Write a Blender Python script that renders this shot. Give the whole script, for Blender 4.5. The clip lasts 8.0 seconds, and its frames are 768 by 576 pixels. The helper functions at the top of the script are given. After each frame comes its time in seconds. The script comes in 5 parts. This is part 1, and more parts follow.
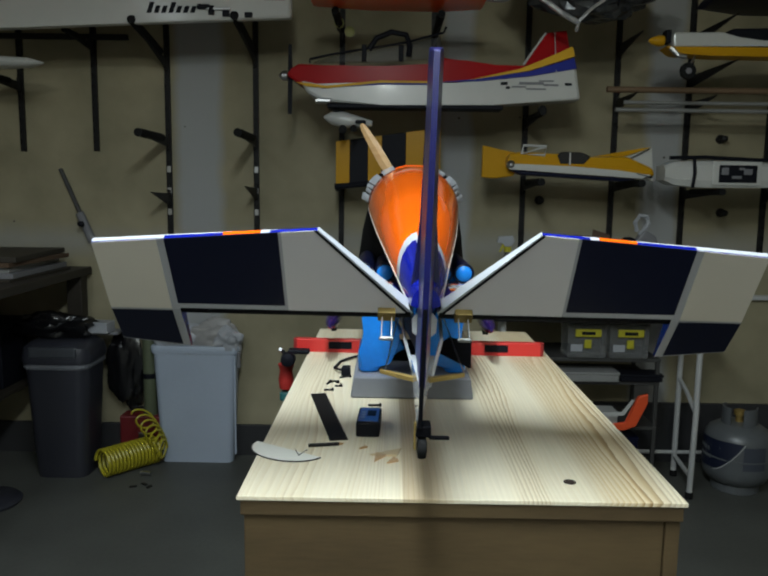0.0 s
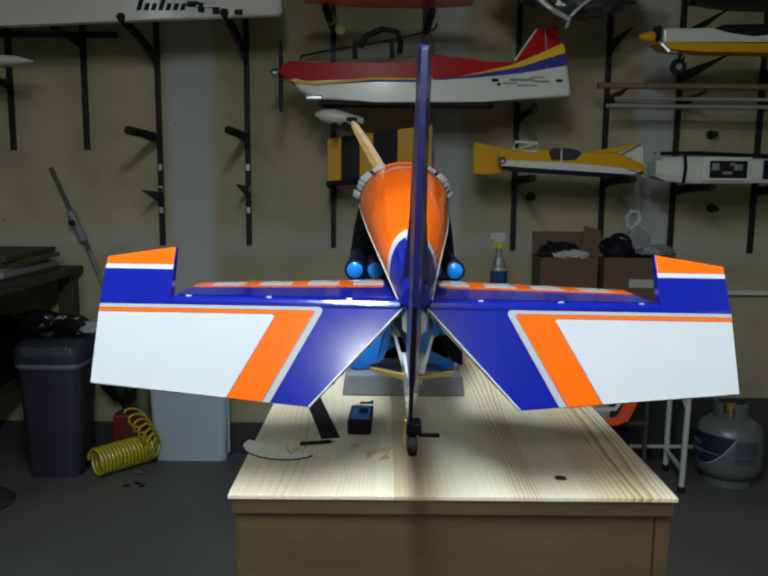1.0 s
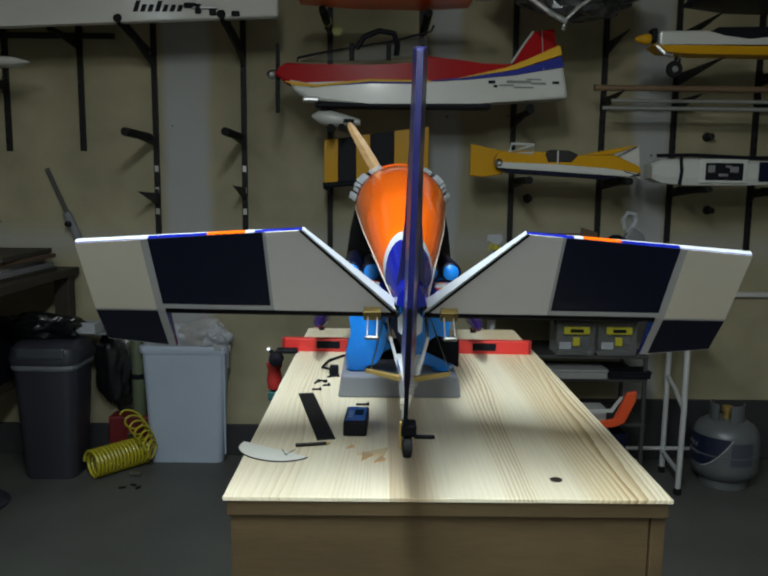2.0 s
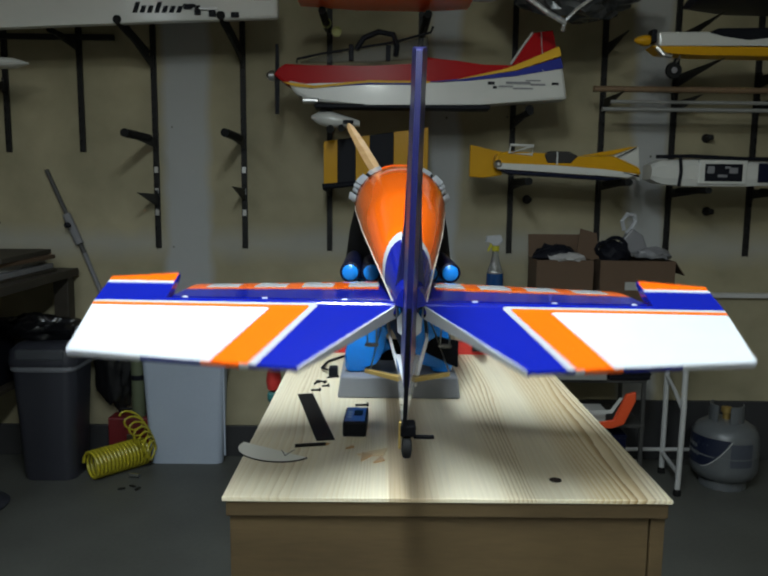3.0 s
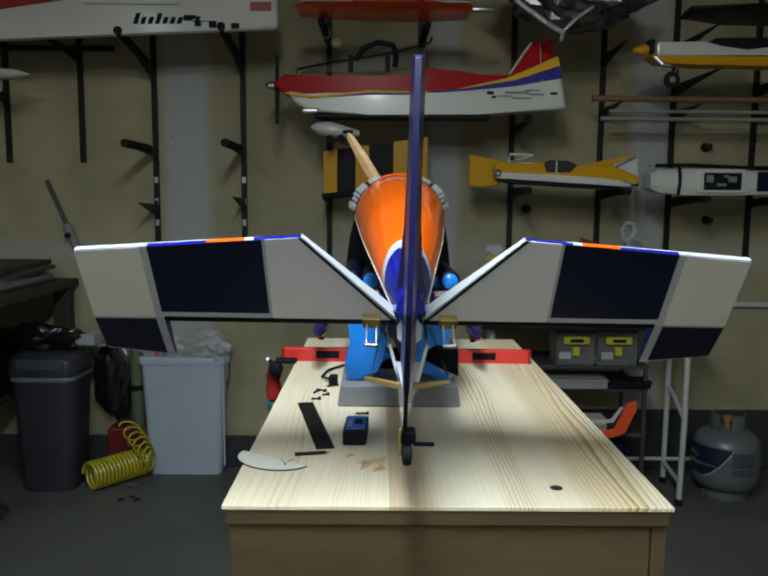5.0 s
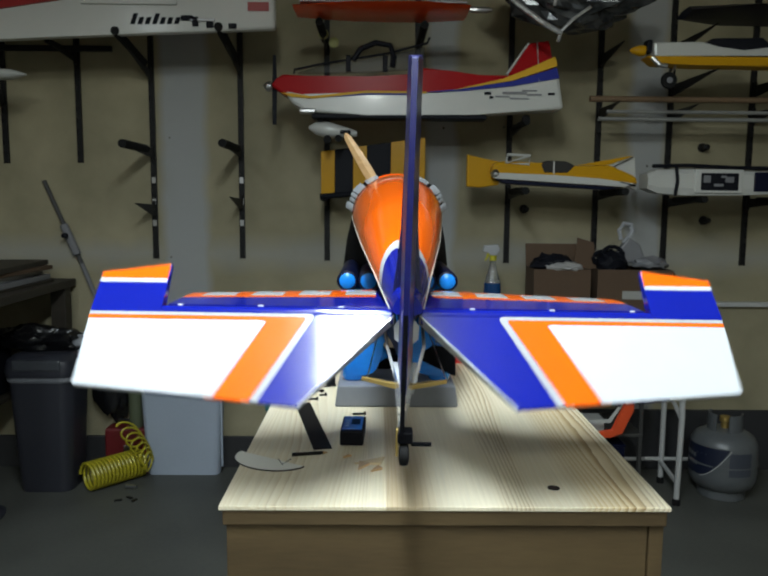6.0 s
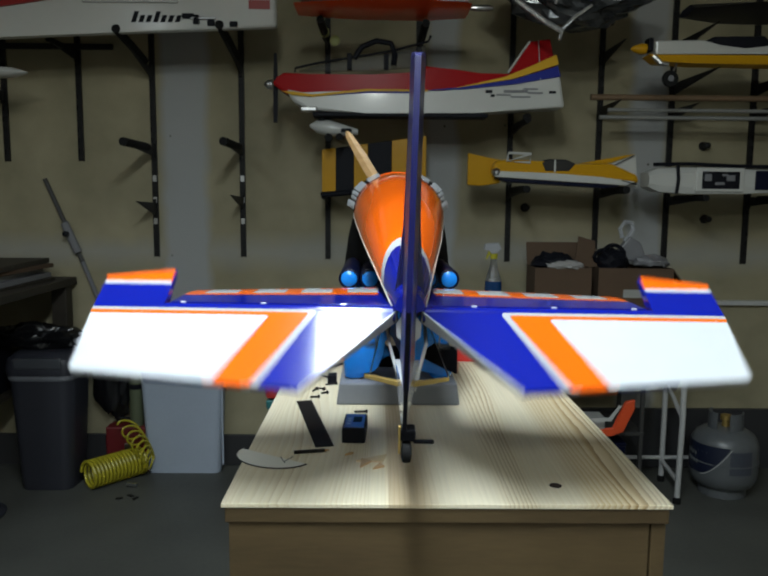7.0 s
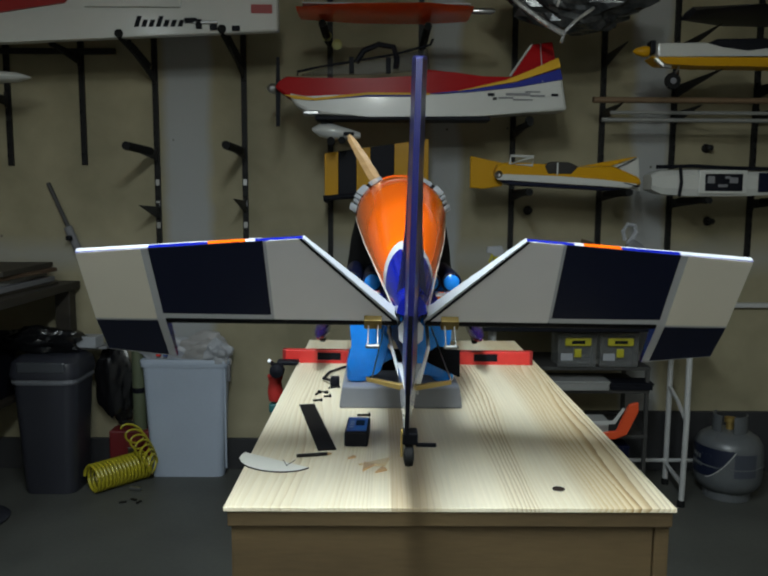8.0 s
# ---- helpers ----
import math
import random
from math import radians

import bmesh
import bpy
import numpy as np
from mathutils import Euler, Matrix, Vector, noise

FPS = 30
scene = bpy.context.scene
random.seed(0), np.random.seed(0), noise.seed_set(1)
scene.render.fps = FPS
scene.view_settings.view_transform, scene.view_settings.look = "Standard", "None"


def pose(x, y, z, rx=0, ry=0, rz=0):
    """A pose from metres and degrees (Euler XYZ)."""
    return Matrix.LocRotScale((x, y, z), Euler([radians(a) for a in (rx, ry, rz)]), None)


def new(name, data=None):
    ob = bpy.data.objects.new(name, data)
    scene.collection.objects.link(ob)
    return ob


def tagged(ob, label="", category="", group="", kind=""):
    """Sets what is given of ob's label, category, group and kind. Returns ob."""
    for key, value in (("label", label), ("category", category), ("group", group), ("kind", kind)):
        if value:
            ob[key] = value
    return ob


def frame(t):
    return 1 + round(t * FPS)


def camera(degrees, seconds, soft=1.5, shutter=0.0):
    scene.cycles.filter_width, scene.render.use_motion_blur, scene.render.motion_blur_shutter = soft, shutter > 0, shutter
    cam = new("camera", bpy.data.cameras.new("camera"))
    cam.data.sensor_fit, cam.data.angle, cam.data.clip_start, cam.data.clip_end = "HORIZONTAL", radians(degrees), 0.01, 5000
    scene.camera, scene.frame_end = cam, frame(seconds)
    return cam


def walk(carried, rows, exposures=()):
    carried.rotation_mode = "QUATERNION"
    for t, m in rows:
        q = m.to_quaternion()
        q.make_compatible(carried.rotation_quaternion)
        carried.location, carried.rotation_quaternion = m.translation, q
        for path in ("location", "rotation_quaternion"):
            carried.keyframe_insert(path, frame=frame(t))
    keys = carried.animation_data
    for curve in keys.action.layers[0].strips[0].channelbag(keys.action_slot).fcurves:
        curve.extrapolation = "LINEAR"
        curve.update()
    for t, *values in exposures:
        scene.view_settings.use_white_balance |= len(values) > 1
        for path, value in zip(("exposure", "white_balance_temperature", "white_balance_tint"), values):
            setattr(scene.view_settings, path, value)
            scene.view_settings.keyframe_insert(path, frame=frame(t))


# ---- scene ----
cam = camera(55.1, 8.0, soft=2.2, shutter=0.8)
# seconds, yaw, pitch, roll, sideways and upward sway
PATH = [
    (0.0, 0.453, -7.610, -0.810, -0.0073, 0.0044), (0.5, 0.223, -7.572, -0.699, -0.0053, 0.0052), (1.0, -0.093, -7.841, -0.519, -0.0025, 0.0056),
    (1.5, -0.285, -7.760, -0.606, -0.0010, 0.0059), (3.0, -0.344, -7.605, -0.597, 0.0, 0.0040), (3.5, -0.376, -7.336, -0.727, -0.0010, 0.0033),
    (4.0, -0.356, -7.052, -0.666, 0.0003, 0.0029), (4.5, -0.270, -6.870, -0.500, 0.0, 0.0), (6.0, -0.525, -6.767, -0.465, 0.0015, -0.0005),
    (6.5, -0.444, -6.865, -0.458, -0.0006, -0.0011), (7.0, -0.502, -6.867, -0.493, -0.0013, -0.0022), (7.5, -0.293, -6.888, -0.249, 0.0003, -0.0015),
    (8.0, -0.277, -6.622, -0.316, 0.0002, -0.0020)]
walk(cam, [(t, pose(dx, 0.0, 1.31 + dz, 90 + pitch, roll, yaw)) for t, yaw, pitch, roll, dx, dz in PATH],
     [(0.0, -0.05), (0.5, 0.06), (1.0, -0.02), (1.5, -0.02), (3.0, 0.06), (3.5, -0.12), (4.0, -0.16), (4.5, -0.04), (5.5, 0.1), (6.0, 0.23), (6.5, -0.02), (8.0, -0.02)])

# ---- light ----
world = bpy.data.worlds.new("world")
scene.world = world
world.use_nodes = True
world.node_tree.nodes["Background"].inputs[0].default_value = (0.5, 0.55, 0.6, 1)
world.node_tree.nodes["Background"].inputs[1].default_value = 0.004


def tube_light(x, y, z, length, width, power, tint):
    data = bpy.data.lights.new("tube_light", "AREA")
    data.shape, data.size, data.size_y, data.energy, data.color = "RECTANGLE", width, length, power, tint
    data.spread = radians(170)
    ob = new("tube_light", data)
    ob.matrix_world = pose(x, y, z)
    return ob


# middle tube is the overhead lamp; the outer two are added as fill
for lamp_x, lamp_y, lamp_length, lamp_power in ((-0.08, 0.45, 1.5, 47), (-1.38, 0.5, 2.4, 13), (1.38, 0.5, 2.4, 6)):
    tube_light(lamp_x, lamp_y, 2.36, lamp_length, 0.18, lamp_power, (0.85, 0.98, 1.05))
# unseen bulbs added as fill, one overhead and one behind the camera
FILL_BULBS = ((-0.06, 0.30, 2.47, 41), (-0.05, -1.55, 2.47, 52))
for bulb_x, bulb_y, bulb_z, bulb_power in FILL_BULBS:
    fill_bulb_data = bpy.data.lights.new("fill_bulb", "POINT")
    fill_bulb_data.energy, fill_bulb_data.shadow_soft_size, fill_bulb_data.color = bulb_power, 0.08, (0.92, 1.0, 0.94)
    new("fill_bulb", fill_bulb_data).matrix_world = pose(bulb_x, bulb_y, bulb_z)
scene.view_settings.exposure = 0.0


# ---- materials ----
def base_material(name, rough=0.5, metal=0.0):
    m = bpy.data.materials.new(name)
    m.use_nodes = True
    nodes, links = m.node_tree.nodes, m.node_tree.links
    b = nodes["Principled BSDF"]
    b.inputs["Roughness"].default_value, b.inputs["Metallic"].default_value = rough, metal
    return m, nodes, links, b


def surface(name, color, color2=None, rough=0.5, metal=0.0, scale=6.0, fine=90.0, bump=0.15, spread=0.12, coat=0.0,
            stretch=(1, 1, 1)):
    """Two scales of tone and a fine relief."""
    m, nodes, links, b = base_material(name, rough, metal)
    if color2 is None:
        color2 = tuple(c * (1 - spread) for c in color)
    co, mp = nodes.new("ShaderNodeTexCoord"), nodes.new("ShaderNodeMapping")
    mp.inputs["Scale"].default_value = stretch
    links.new(co.outputs["Object"], mp.inputs["Vector"])
    big, small = nodes.new("ShaderNodeTexNoise"), nodes.new("ShaderNodeTexNoise")
    for n, s in ((big, scale), (small, fine)):
        n.inputs["Scale"].default_value, n.inputs["Detail"].default_value = s, 4
        links.new(mp.outputs["Vector"], n.inputs["Vector"])
    mean = nodes.new("ShaderNodeMath")
    mean.operation = "MULTIPLY_ADD"
    links.new(small.outputs["Fac"], mean.inputs[0])
    mean.inputs[1].default_value = 0.35
    links.new(big.outputs["Fac"], mean.inputs[2])
    ramp = nodes.new("ShaderNodeValToRGB")
    ramp.color_ramp.elements[0].position, ramp.color_ramp.elements[1].position = 0.45, 0.9
    ramp.color_ramp.elements[0].color, ramp.color_ramp.elements[1].color = (*color2, 1), (*color, 1)
    links.new(mean.outputs[0], ramp.inputs["Fac"])
    links.new(ramp.outputs["Color"], b.inputs["Base Color"])
    if bump:
        bp = nodes.new("ShaderNodeBump")
        bp.inputs["Strength"].default_value, bp.inputs["Distance"].default_value = bump, 0.002
        links.new(small.outputs["Fac"], bp.inputs["Height"])
        links.new(bp.outputs["Normal"], b.inputs["Normal"])
    b.inputs["Coat Weight"].default_value, b.inputs["Coat Roughness"].default_value = coat, 0.08
    return m


def film(name, color, rough=0.12, coat=0.3, gloss=0.5):
    """Glossy heat-shrunk covering film."""
    m = surface(name, color, rough=rough, scale=3, fine=25, bump=0.02, spread=0.06, coat=coat)
    m.node_tree.nodes["Principled BSDF"].inputs["Specular IOR Level"].default_value = gloss
    return m


def plywood():
    m, nodes, links, b = base_material("pine_plywood", 0.5)
    co, mp = nodes.new("ShaderNodeTexCoord"), nodes.new("ShaderNodeMapping")
    mp.inputs["Scale"].default_value = (1, 0.11, 1)
    links.new(co.outputs["Object"], mp.inputs["Vector"])
    warp = nodes.new("ShaderNodeTexNoise")
    warp.inputs["Scale"].default_value, warp.inputs["Detail"].default_value = 3.2, 2.5
    links.new(mp.outputs["Vector"], warp.inputs["Vector"])
    add = nodes.new("ShaderNodeVectorMath")
    add.operation = "MULTIPLY_ADD"
    links.new(warp.outputs["Color"], add.inputs[0])
    add.inputs[1].default_value = (0.34, 0.05, 0)
    links.new(mp.outputs["Vector"], add.inputs[2])
    wave = nodes.new("ShaderNodeTexWave")
    wave.bands_direction, wave.wave_profile = "X", "SAW"
    wave.inputs["Scale"].default_value, wave.inputs["Distortion"].default_value = 38, 2.6
    wave.inputs["Detail"].default_value, wave.inputs["Detail Scale"].default_value = 4, 1.6
    links.new(add.outputs[0], wave.inputs["Vector"])
    patch = nodes.new("ShaderNodeTexNoise")
    patch.inputs["Scale"].default_value = 4.0
    links.new(mp.outputs["Vector"], patch.inputs["Vector"])
    pr = nodes.new("ShaderNodeValToRGB")
    pr.color_ramp.elements[0].position, pr.color_ramp.elements[1].position = 0.50, 0.72
    links.new(patch.outputs["Fac"], pr.inputs["Fac"])
    grain = nodes.new("ShaderNodeTexNoise")
    gm = nodes.new("ShaderNodeMapping")
    gm.inputs["Scale"].default_value = (220, 6, 1)
    links.new(co.outputs["Object"], gm.inputs["Vector"])
    links.new(gm.outputs["Vector"], grain.inputs["Vector"])
    grain.inputs["Scale"].default_value = 1.0
    ramp = nodes.new("ShaderNodeValToRGB")
    e = ramp.color_ramp.elements
    e[0].position, e[0].color = 0.0, (0.86, 0.77, 0.58, 1)
    e[1].position, e[1].color = 1.0, (0.33, 0.225, 0.105, 1)
    for at, tone in ((0.45, (0.80, 0.69, 0.48, 1)), (0.72, (0.60, 0.45, 0.25, 1))):
        e.new(at).color = tone
    band = nodes.new("ShaderNodeTexNoise")
    bm_map = nodes.new("ShaderNodeMapping")
    bm_map.inputs["Scale"].default_value = (11, 1.6, 1)
    bm_map.inputs["Location"].default_value = (3.3, 0.0, 0.0)
    links.new(add.outputs[0], bm_map.inputs["Vector"])
    links.new(bm_map.outputs["Vector"], band.inputs["Vector"])
    band.inputs["Scale"].default_value, band.inputs["Detail"].default_value = 1.0, 1.0
    br = nodes.new("ShaderNodeMapRange")
    br.inputs["From Min"].default_value, br.inputs["From Max"].default_value = 0.42, 0.58
    br.inputs["To Min"].default_value, br.inputs["To Max"].default_value = 0.28, 1.0
    links.new(band.outputs["Fac"], br.inputs["Value"])
    lines = nodes.new("ShaderNodeMath")
    lines.operation = "MULTIPLY"
    # the heartwood side carries the stronger rings
    side_x, side_k, ring_k = nodes.new("ShaderNodeSeparateXYZ"), nodes.new("ShaderNodeMapRange"), nodes.new("ShaderNodeMath")
    links.new(add.outputs[0], side_x.inputs[0])
    links.new(side_x.outputs["X"], side_k.inputs["Value"])
    side_k.inputs["From Min"].default_value, side_k.inputs["From Max"].default_value = 0.10, 0.34
    side_k.inputs["To Min"].default_value, side_k.inputs["To Max"].default_value = 0.68, 1.0
    ring_k.operation = "MULTIPLY"
    links.new(br.outputs[0], ring_k.inputs[0])
    links.new(side_k.outputs[0], ring_k.inputs[1])
    links.new(wave.outputs["Fac"], lines.inputs[0])
    links.new(ring_k.outputs[0], lines.inputs[1])
    links.new(lines.outputs[0], ramp.inputs["Fac"])
    mix = nodes.new("ShaderNodeMixRGB")
    mix.inputs[2].default_value = (0.82, 0.74, 0.57, 1)
    links.new(pr.outputs["Color"], mix.inputs[0])
    links.new(ramp.outputs["Color"], mix.inputs[1])
    # darker veneer strip with a straight joint on one side, tail shadow painted in
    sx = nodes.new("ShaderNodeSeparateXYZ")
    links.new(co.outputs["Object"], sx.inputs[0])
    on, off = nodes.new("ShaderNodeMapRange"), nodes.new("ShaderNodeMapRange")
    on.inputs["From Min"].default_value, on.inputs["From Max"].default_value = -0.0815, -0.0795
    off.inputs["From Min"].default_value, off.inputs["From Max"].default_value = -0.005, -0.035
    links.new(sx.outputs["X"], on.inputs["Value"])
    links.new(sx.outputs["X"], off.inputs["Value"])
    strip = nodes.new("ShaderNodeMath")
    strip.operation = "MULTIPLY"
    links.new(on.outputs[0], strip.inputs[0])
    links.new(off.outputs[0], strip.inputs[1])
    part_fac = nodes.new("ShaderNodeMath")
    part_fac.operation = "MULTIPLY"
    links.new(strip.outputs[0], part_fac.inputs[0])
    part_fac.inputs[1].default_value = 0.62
    vein_shade = nodes.new("ShaderNodeMixRGB")
    vein_shade.blend_type = "MULTIPLY"
    vein_shade.inputs[2].default_value = (0.60, 0.48, 0.34, 1)
    links.new(part_fac.outputs[0], vein_shade.inputs[0])
    links.new(mix.outputs[0], vein_shade.inputs[1])
    # toasted heartwood with wavering edges along the other side
    sw = nodes.new("ShaderNodeSeparateXYZ")
    links.new(add.outputs[0], sw.inputs[0])
    heart_in, heart_out = nodes.new("ShaderNodeMapRange"), nodes.new("ShaderNodeMapRange")
    heart_in.inputs["From Min"].default_value, heart_in.inputs["From Max"].default_value = 0.365, 0.400
    heart_out.inputs["From Min"].default_value, heart_out.inputs["From Max"].default_value = 0.468, 0.450
    links.new(sw.outputs["X"], heart_in.inputs["Value"])
    links.new(sw.outputs["X"], heart_out.inputs["Value"])
    heart = nodes.new("ShaderNodeMath")
    heart.operation = "MULTIPLY"
    links.new(heart_in.outputs[0], heart.inputs[0])
    links.new(heart_out.outputs[0], heart.inputs[1])
    toast = nodes.new("ShaderNodeMixRGB")
    toast.blend_type = "MULTIPLY"
    toast.inputs[2].default_value = (0.76, 0.64, 0.46, 1)
    ringed = nodes.new("ShaderNodeMapRange")
    ringed.inputs["To Min"].default_value = 0.25
    links.new(wave.outputs["Fac"], ringed.inputs["Value"])
    heart_fac = nodes.new("ShaderNodeMath")
    heart_fac.operation = "MULTIPLY"
    links.new(heart.outputs[0], heart_fac.inputs[0])
    links.new(ringed.outputs[0], heart_fac.inputs[1])
    links.new(heart_fac.outputs[0], toast.inputs[0])
    links.new(vein_shade.outputs[0], toast.inputs[1])
    mix = toast
    fine = nodes.new("ShaderNodeMixRGB")
    fine.blend_type = "MULTIPLY"
    fine.inputs[0].default_value = 0.2
    links.new(mix.outputs[0], fine.inputs[1])
    links.new(grain.outputs["Fac"], fine.inputs[2])
    links.new(fine.outputs[0], b.inputs["Base Color"])
    bp = nodes.new("ShaderNodeBump")
    bp.inputs["Strength"].default_value, bp.inputs["Distance"].default_value = 0.2, 0.001
    links.new(grain.outputs["Fac"], bp.inputs["Height"])
    links.new(bp.outputs["Normal"], b.inputs["Normal"])
    return m


def drywall():
    """Beige painted board with pale mudded joints and scuffs."""
    m, nodes, links, b = base_material("drywall_paint", 0.75)
    co = nodes.new("ShaderNodeTexCoord")
    sep = nodes.new("ShaderNodeSeparateXYZ")
    links.new(co.outputs["Object"], sep.inputs[0])
    wob = nodes.new("ShaderNodeTexNoise")
    wob.inputs["Scale"].default_value, wob.inputs["Detail"].default_value = 4, 5
    links.new(co.outputs["Object"], wob.inputs["Vector"])
    total = None
    for centre, half in ((-0.905, 0.11), (0.30, 0.07), (1.27, 0.085)):
        d = nodes.new("ShaderNodeMath")
        d.operation = "SUBTRACT"
        links.new(sep.outputs["X"], d.inputs[0])
        d.inputs[1].default_value = centre
        a = nodes.new("ShaderNodeMath")
        a.operation = "ABSOLUTE"
        links.new(d.outputs[0], a.inputs[0])
        w = nodes.new("ShaderNodeMath")
        w.operation = "MULTIPLY_ADD"
        links.new(wob.outputs["Fac"], w.inputs[0])
        w.inputs[1].default_value = 0.08
        links.new(a.outputs[0], w.inputs[2])
        r = nodes.new("ShaderNodeMapRange")
        r.inputs["From Min"].default_value, r.inputs["From Max"].default_value = half + 0.06, half + 0.015
        links.new(w.outputs[0], r.inputs["Value"])
        if total is None:
            total = r
        else:
            mx = nodes.new("ShaderNodeMath")
            mx.operation = "MAXIMUM"
            links.new(total.outputs[0], mx.inputs[0])
            links.new(r.outputs[0], mx.inputs[1])
            total = mx
    ramp = nodes.new("ShaderNodeValToRGB")
    ramp.color_ramp.elements[0].position, ramp.color_ramp.elements[1].position = 0.3, 0.7
    ramp.color_ramp.elements[0].color, ramp.color_ramp.elements[1].color = (0.207, 0.184, 0.112, 1), (0.320, 0.281, 0.180, 1)
    links.new(wob.outputs["Fac"], ramp.inputs["Fac"])
    mix = nodes.new("ShaderNodeMixRGB")
    mix.inputs[2].default_value = (0.31, 0.315, 0.31, 1)
    zd = nodes.new("ShaderNodeMath")
    zd.operation = "SUBTRACT"
    links.new(sep.outputs["Z"], zd.inputs[0])
    zd.inputs[1].default_value = 1.05
    za = nodes.new("ShaderNodeMath")
    za.operation = "ABSOLUTE"
    links.new(zd.outputs[0], za.inputs[0])
    zw = nodes.new("ShaderNodeMath")
    zw.operation = "MULTIPLY_ADD"
    links.new(wob.outputs["Fac"], zw.inputs[0])
    zw.inputs[1].default_value = 0.14
    links.new(za.outputs[0], zw.inputs[2])
    zr = nodes.new("ShaderNodeMapRange")
    zr.inputs["From Min"].default_value, zr.inputs["From Max"].default_value = 0.17, 0.08
    zr.inputs["To Max"].default_value = 0.5
    links.new(zw.outputs[0], zr.inputs["Value"])
    both = nodes.new("ShaderNodeMath")
    both.operation = "MAXIMUM"
    links.new(total.outputs[0], both.inputs[0])
    links.new(zr.outputs[0], both.inputs[1])
    total = both
    links.new(total.outputs[0], mix.inputs[0])
    links.new(ramp.outputs["Color"], mix.inputs[1])
    speck = nodes.new("ShaderNodeTexVoronoi")
    speck.inputs["Scale"].default_value = 5.5
    links.new(co.outputs["Object"], speck.inputs["Vector"])
    sr = nodes.new("ShaderNodeMapRange")
    sr.inputs["From Min"].default_value, sr.inputs["From Max"].default_value = 0.040, 0.022
    links.new(speck.outputs["Distance"], sr.inputs["Value"])
    dots = nodes.new("ShaderNodeMixRGB")
    dots.inputs[2].default_value = (0.06, 0.05, 0.04, 1)
    links.new(sr.outputs[0], dots.inputs[0])
    links.new(mix.outputs[0], dots.inputs[1])
    links.new(dots.outputs[0], b.inputs["Base Color"])
    small = nodes.new("ShaderNodeTexNoise")
    small.inputs["Scale"].default_value = 120
    links.new(co.outputs["Object"], small.inputs["Vector"])
    bp = nodes.new("ShaderNodeBump")
    bp.inputs["Strength"].default_value, bp.inputs["Distance"].default_value = 0.25, 0.002
    links.new(small.outputs["Fac"], bp.inputs["Height"])
    links.new(bp.outputs["Normal"], b.inputs["Normal"])
    return m


WALL = drywall()
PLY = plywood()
PLAIN_WALL = surface("plain_wall_paint", (0.30, 0.27, 0.21), rough=0.8)
REAR_WALL = surface("rear_wall_paint", (0.38, 0.37, 0.33), rough=0.8)
CEIL = surface("ceiling_paint", (0.34, 0.33, 0.30), rough=0.85)
CONCRETE = surface("concrete", (0.088, 0.090, 0.079), (0.056, 0.057, 0.050), rough=0.55, scale=2.2, fine=60, bump=0.3)
BASE_BLACK = surface("black_base_paint", (0.022, 0.022, 0.024), rough=0.6)
EDGE_PLY = surface("bench_side_wood", (0.112, 0.074, 0.032), (0.066, 0.042, 0.018), rough=0.55, scale=5, fine=70, stretch=(0.4, 0.4, 3))
BLUE = film("blue_film", (0.004, 0.010, 0.23))
NAVY = film("navy_film", (0.0025, 0.004, 0.018), 0.35, 0.0, 0.2)
ORANGE = film("orange_film", (0.80, 0.115, 0.003))
PURPLE = film("purple_film", (0.025, 0.012, 0.08))
RUDDER_BLUE = film("rudder_blue_film", (0.007, 0.008, 0.075), 0.28, 0.0, 0.3)
FIN_GLOSS = film("fin_gloss_film", (0.006, 0.007, 0.05), 0.07, 0.6, 0.7)
WHITE = film("white_film", (0.485, 0.50, 0.525))
CREAM = film("cream_film", (0.57, 0.53, 0.45), 0.35)
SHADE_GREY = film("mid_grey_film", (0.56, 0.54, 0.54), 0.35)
DULL_STEEL = surface("dull_steel", (0.20, 0.20, 0.19), rough=0.45, metal=0.8)
HORN_BRASS = surface("dark_brass", (0.16, 0.11, 0.03), rough=0.5, metal=0.6)
BRASS = surface("brass", (0.42, 0.29, 0.09), rough=0.5, metal=0.7)
SILVER = film("pale_grey_film", (0.36, 0.365, 0.38))
TRIM_BLUE = film("blue_trim_film", (0.012, 0.020, 0.22), 0.5, 0.0, 0.2)
BLACK = film("black_carbon", (0.003, 0.003, 0.004), 0.6, 0.0, 0.06)
RUBBER = film("black_rubber", (0.009, 0.009, 0.009), 0.8, 0.0, 0.15)
STEEL = surface("steel", (0.55, 0.55, 0.56), rough=0.3, metal=1.0)
BRACKET = film("black_bracket_steel", (0.009, 0.0085, 0.0085), 0.55, 0.0, 0.25)
FOAM_BLUE = surface("blue_stand_plastic", (0.012, 0.24, 0.80), (0.008, 0.17, 0.60), rough=0.22, bump=0.1)
STAND_GREY = surface("grey_stand_plastic", (0.22, 0.23, 0.26), rough=0.5)
RED_PLASTIC = surface("red_plastic", (0.62, 0.03, 0.025), rough=0.4)
RED_FILM = film("red_film", (0.33, 0.008, 0.010), 0.25, 0.0, 0.06)
YELLOW_FILM = film("yellow_film", (0.46, 0.235, 0.006), 0.3, 0.0, 0.15)
GOLD_TRIM = film("gold_yellow_film", (0.62, 0.35, 0.015), 0.5, 0.0, 0.2)
WOOD = surface("light_wood", (0.62, 0.40, 0.19), (0.46, 0.27, 0.11), rough=0.4, scale=9, stretch=(1, 1, 6))
BIN_GREY = surface("grey_bin_plastic", (0.37, 0.42, 0.50), rough=0.45, scale=3, bump=0.1)
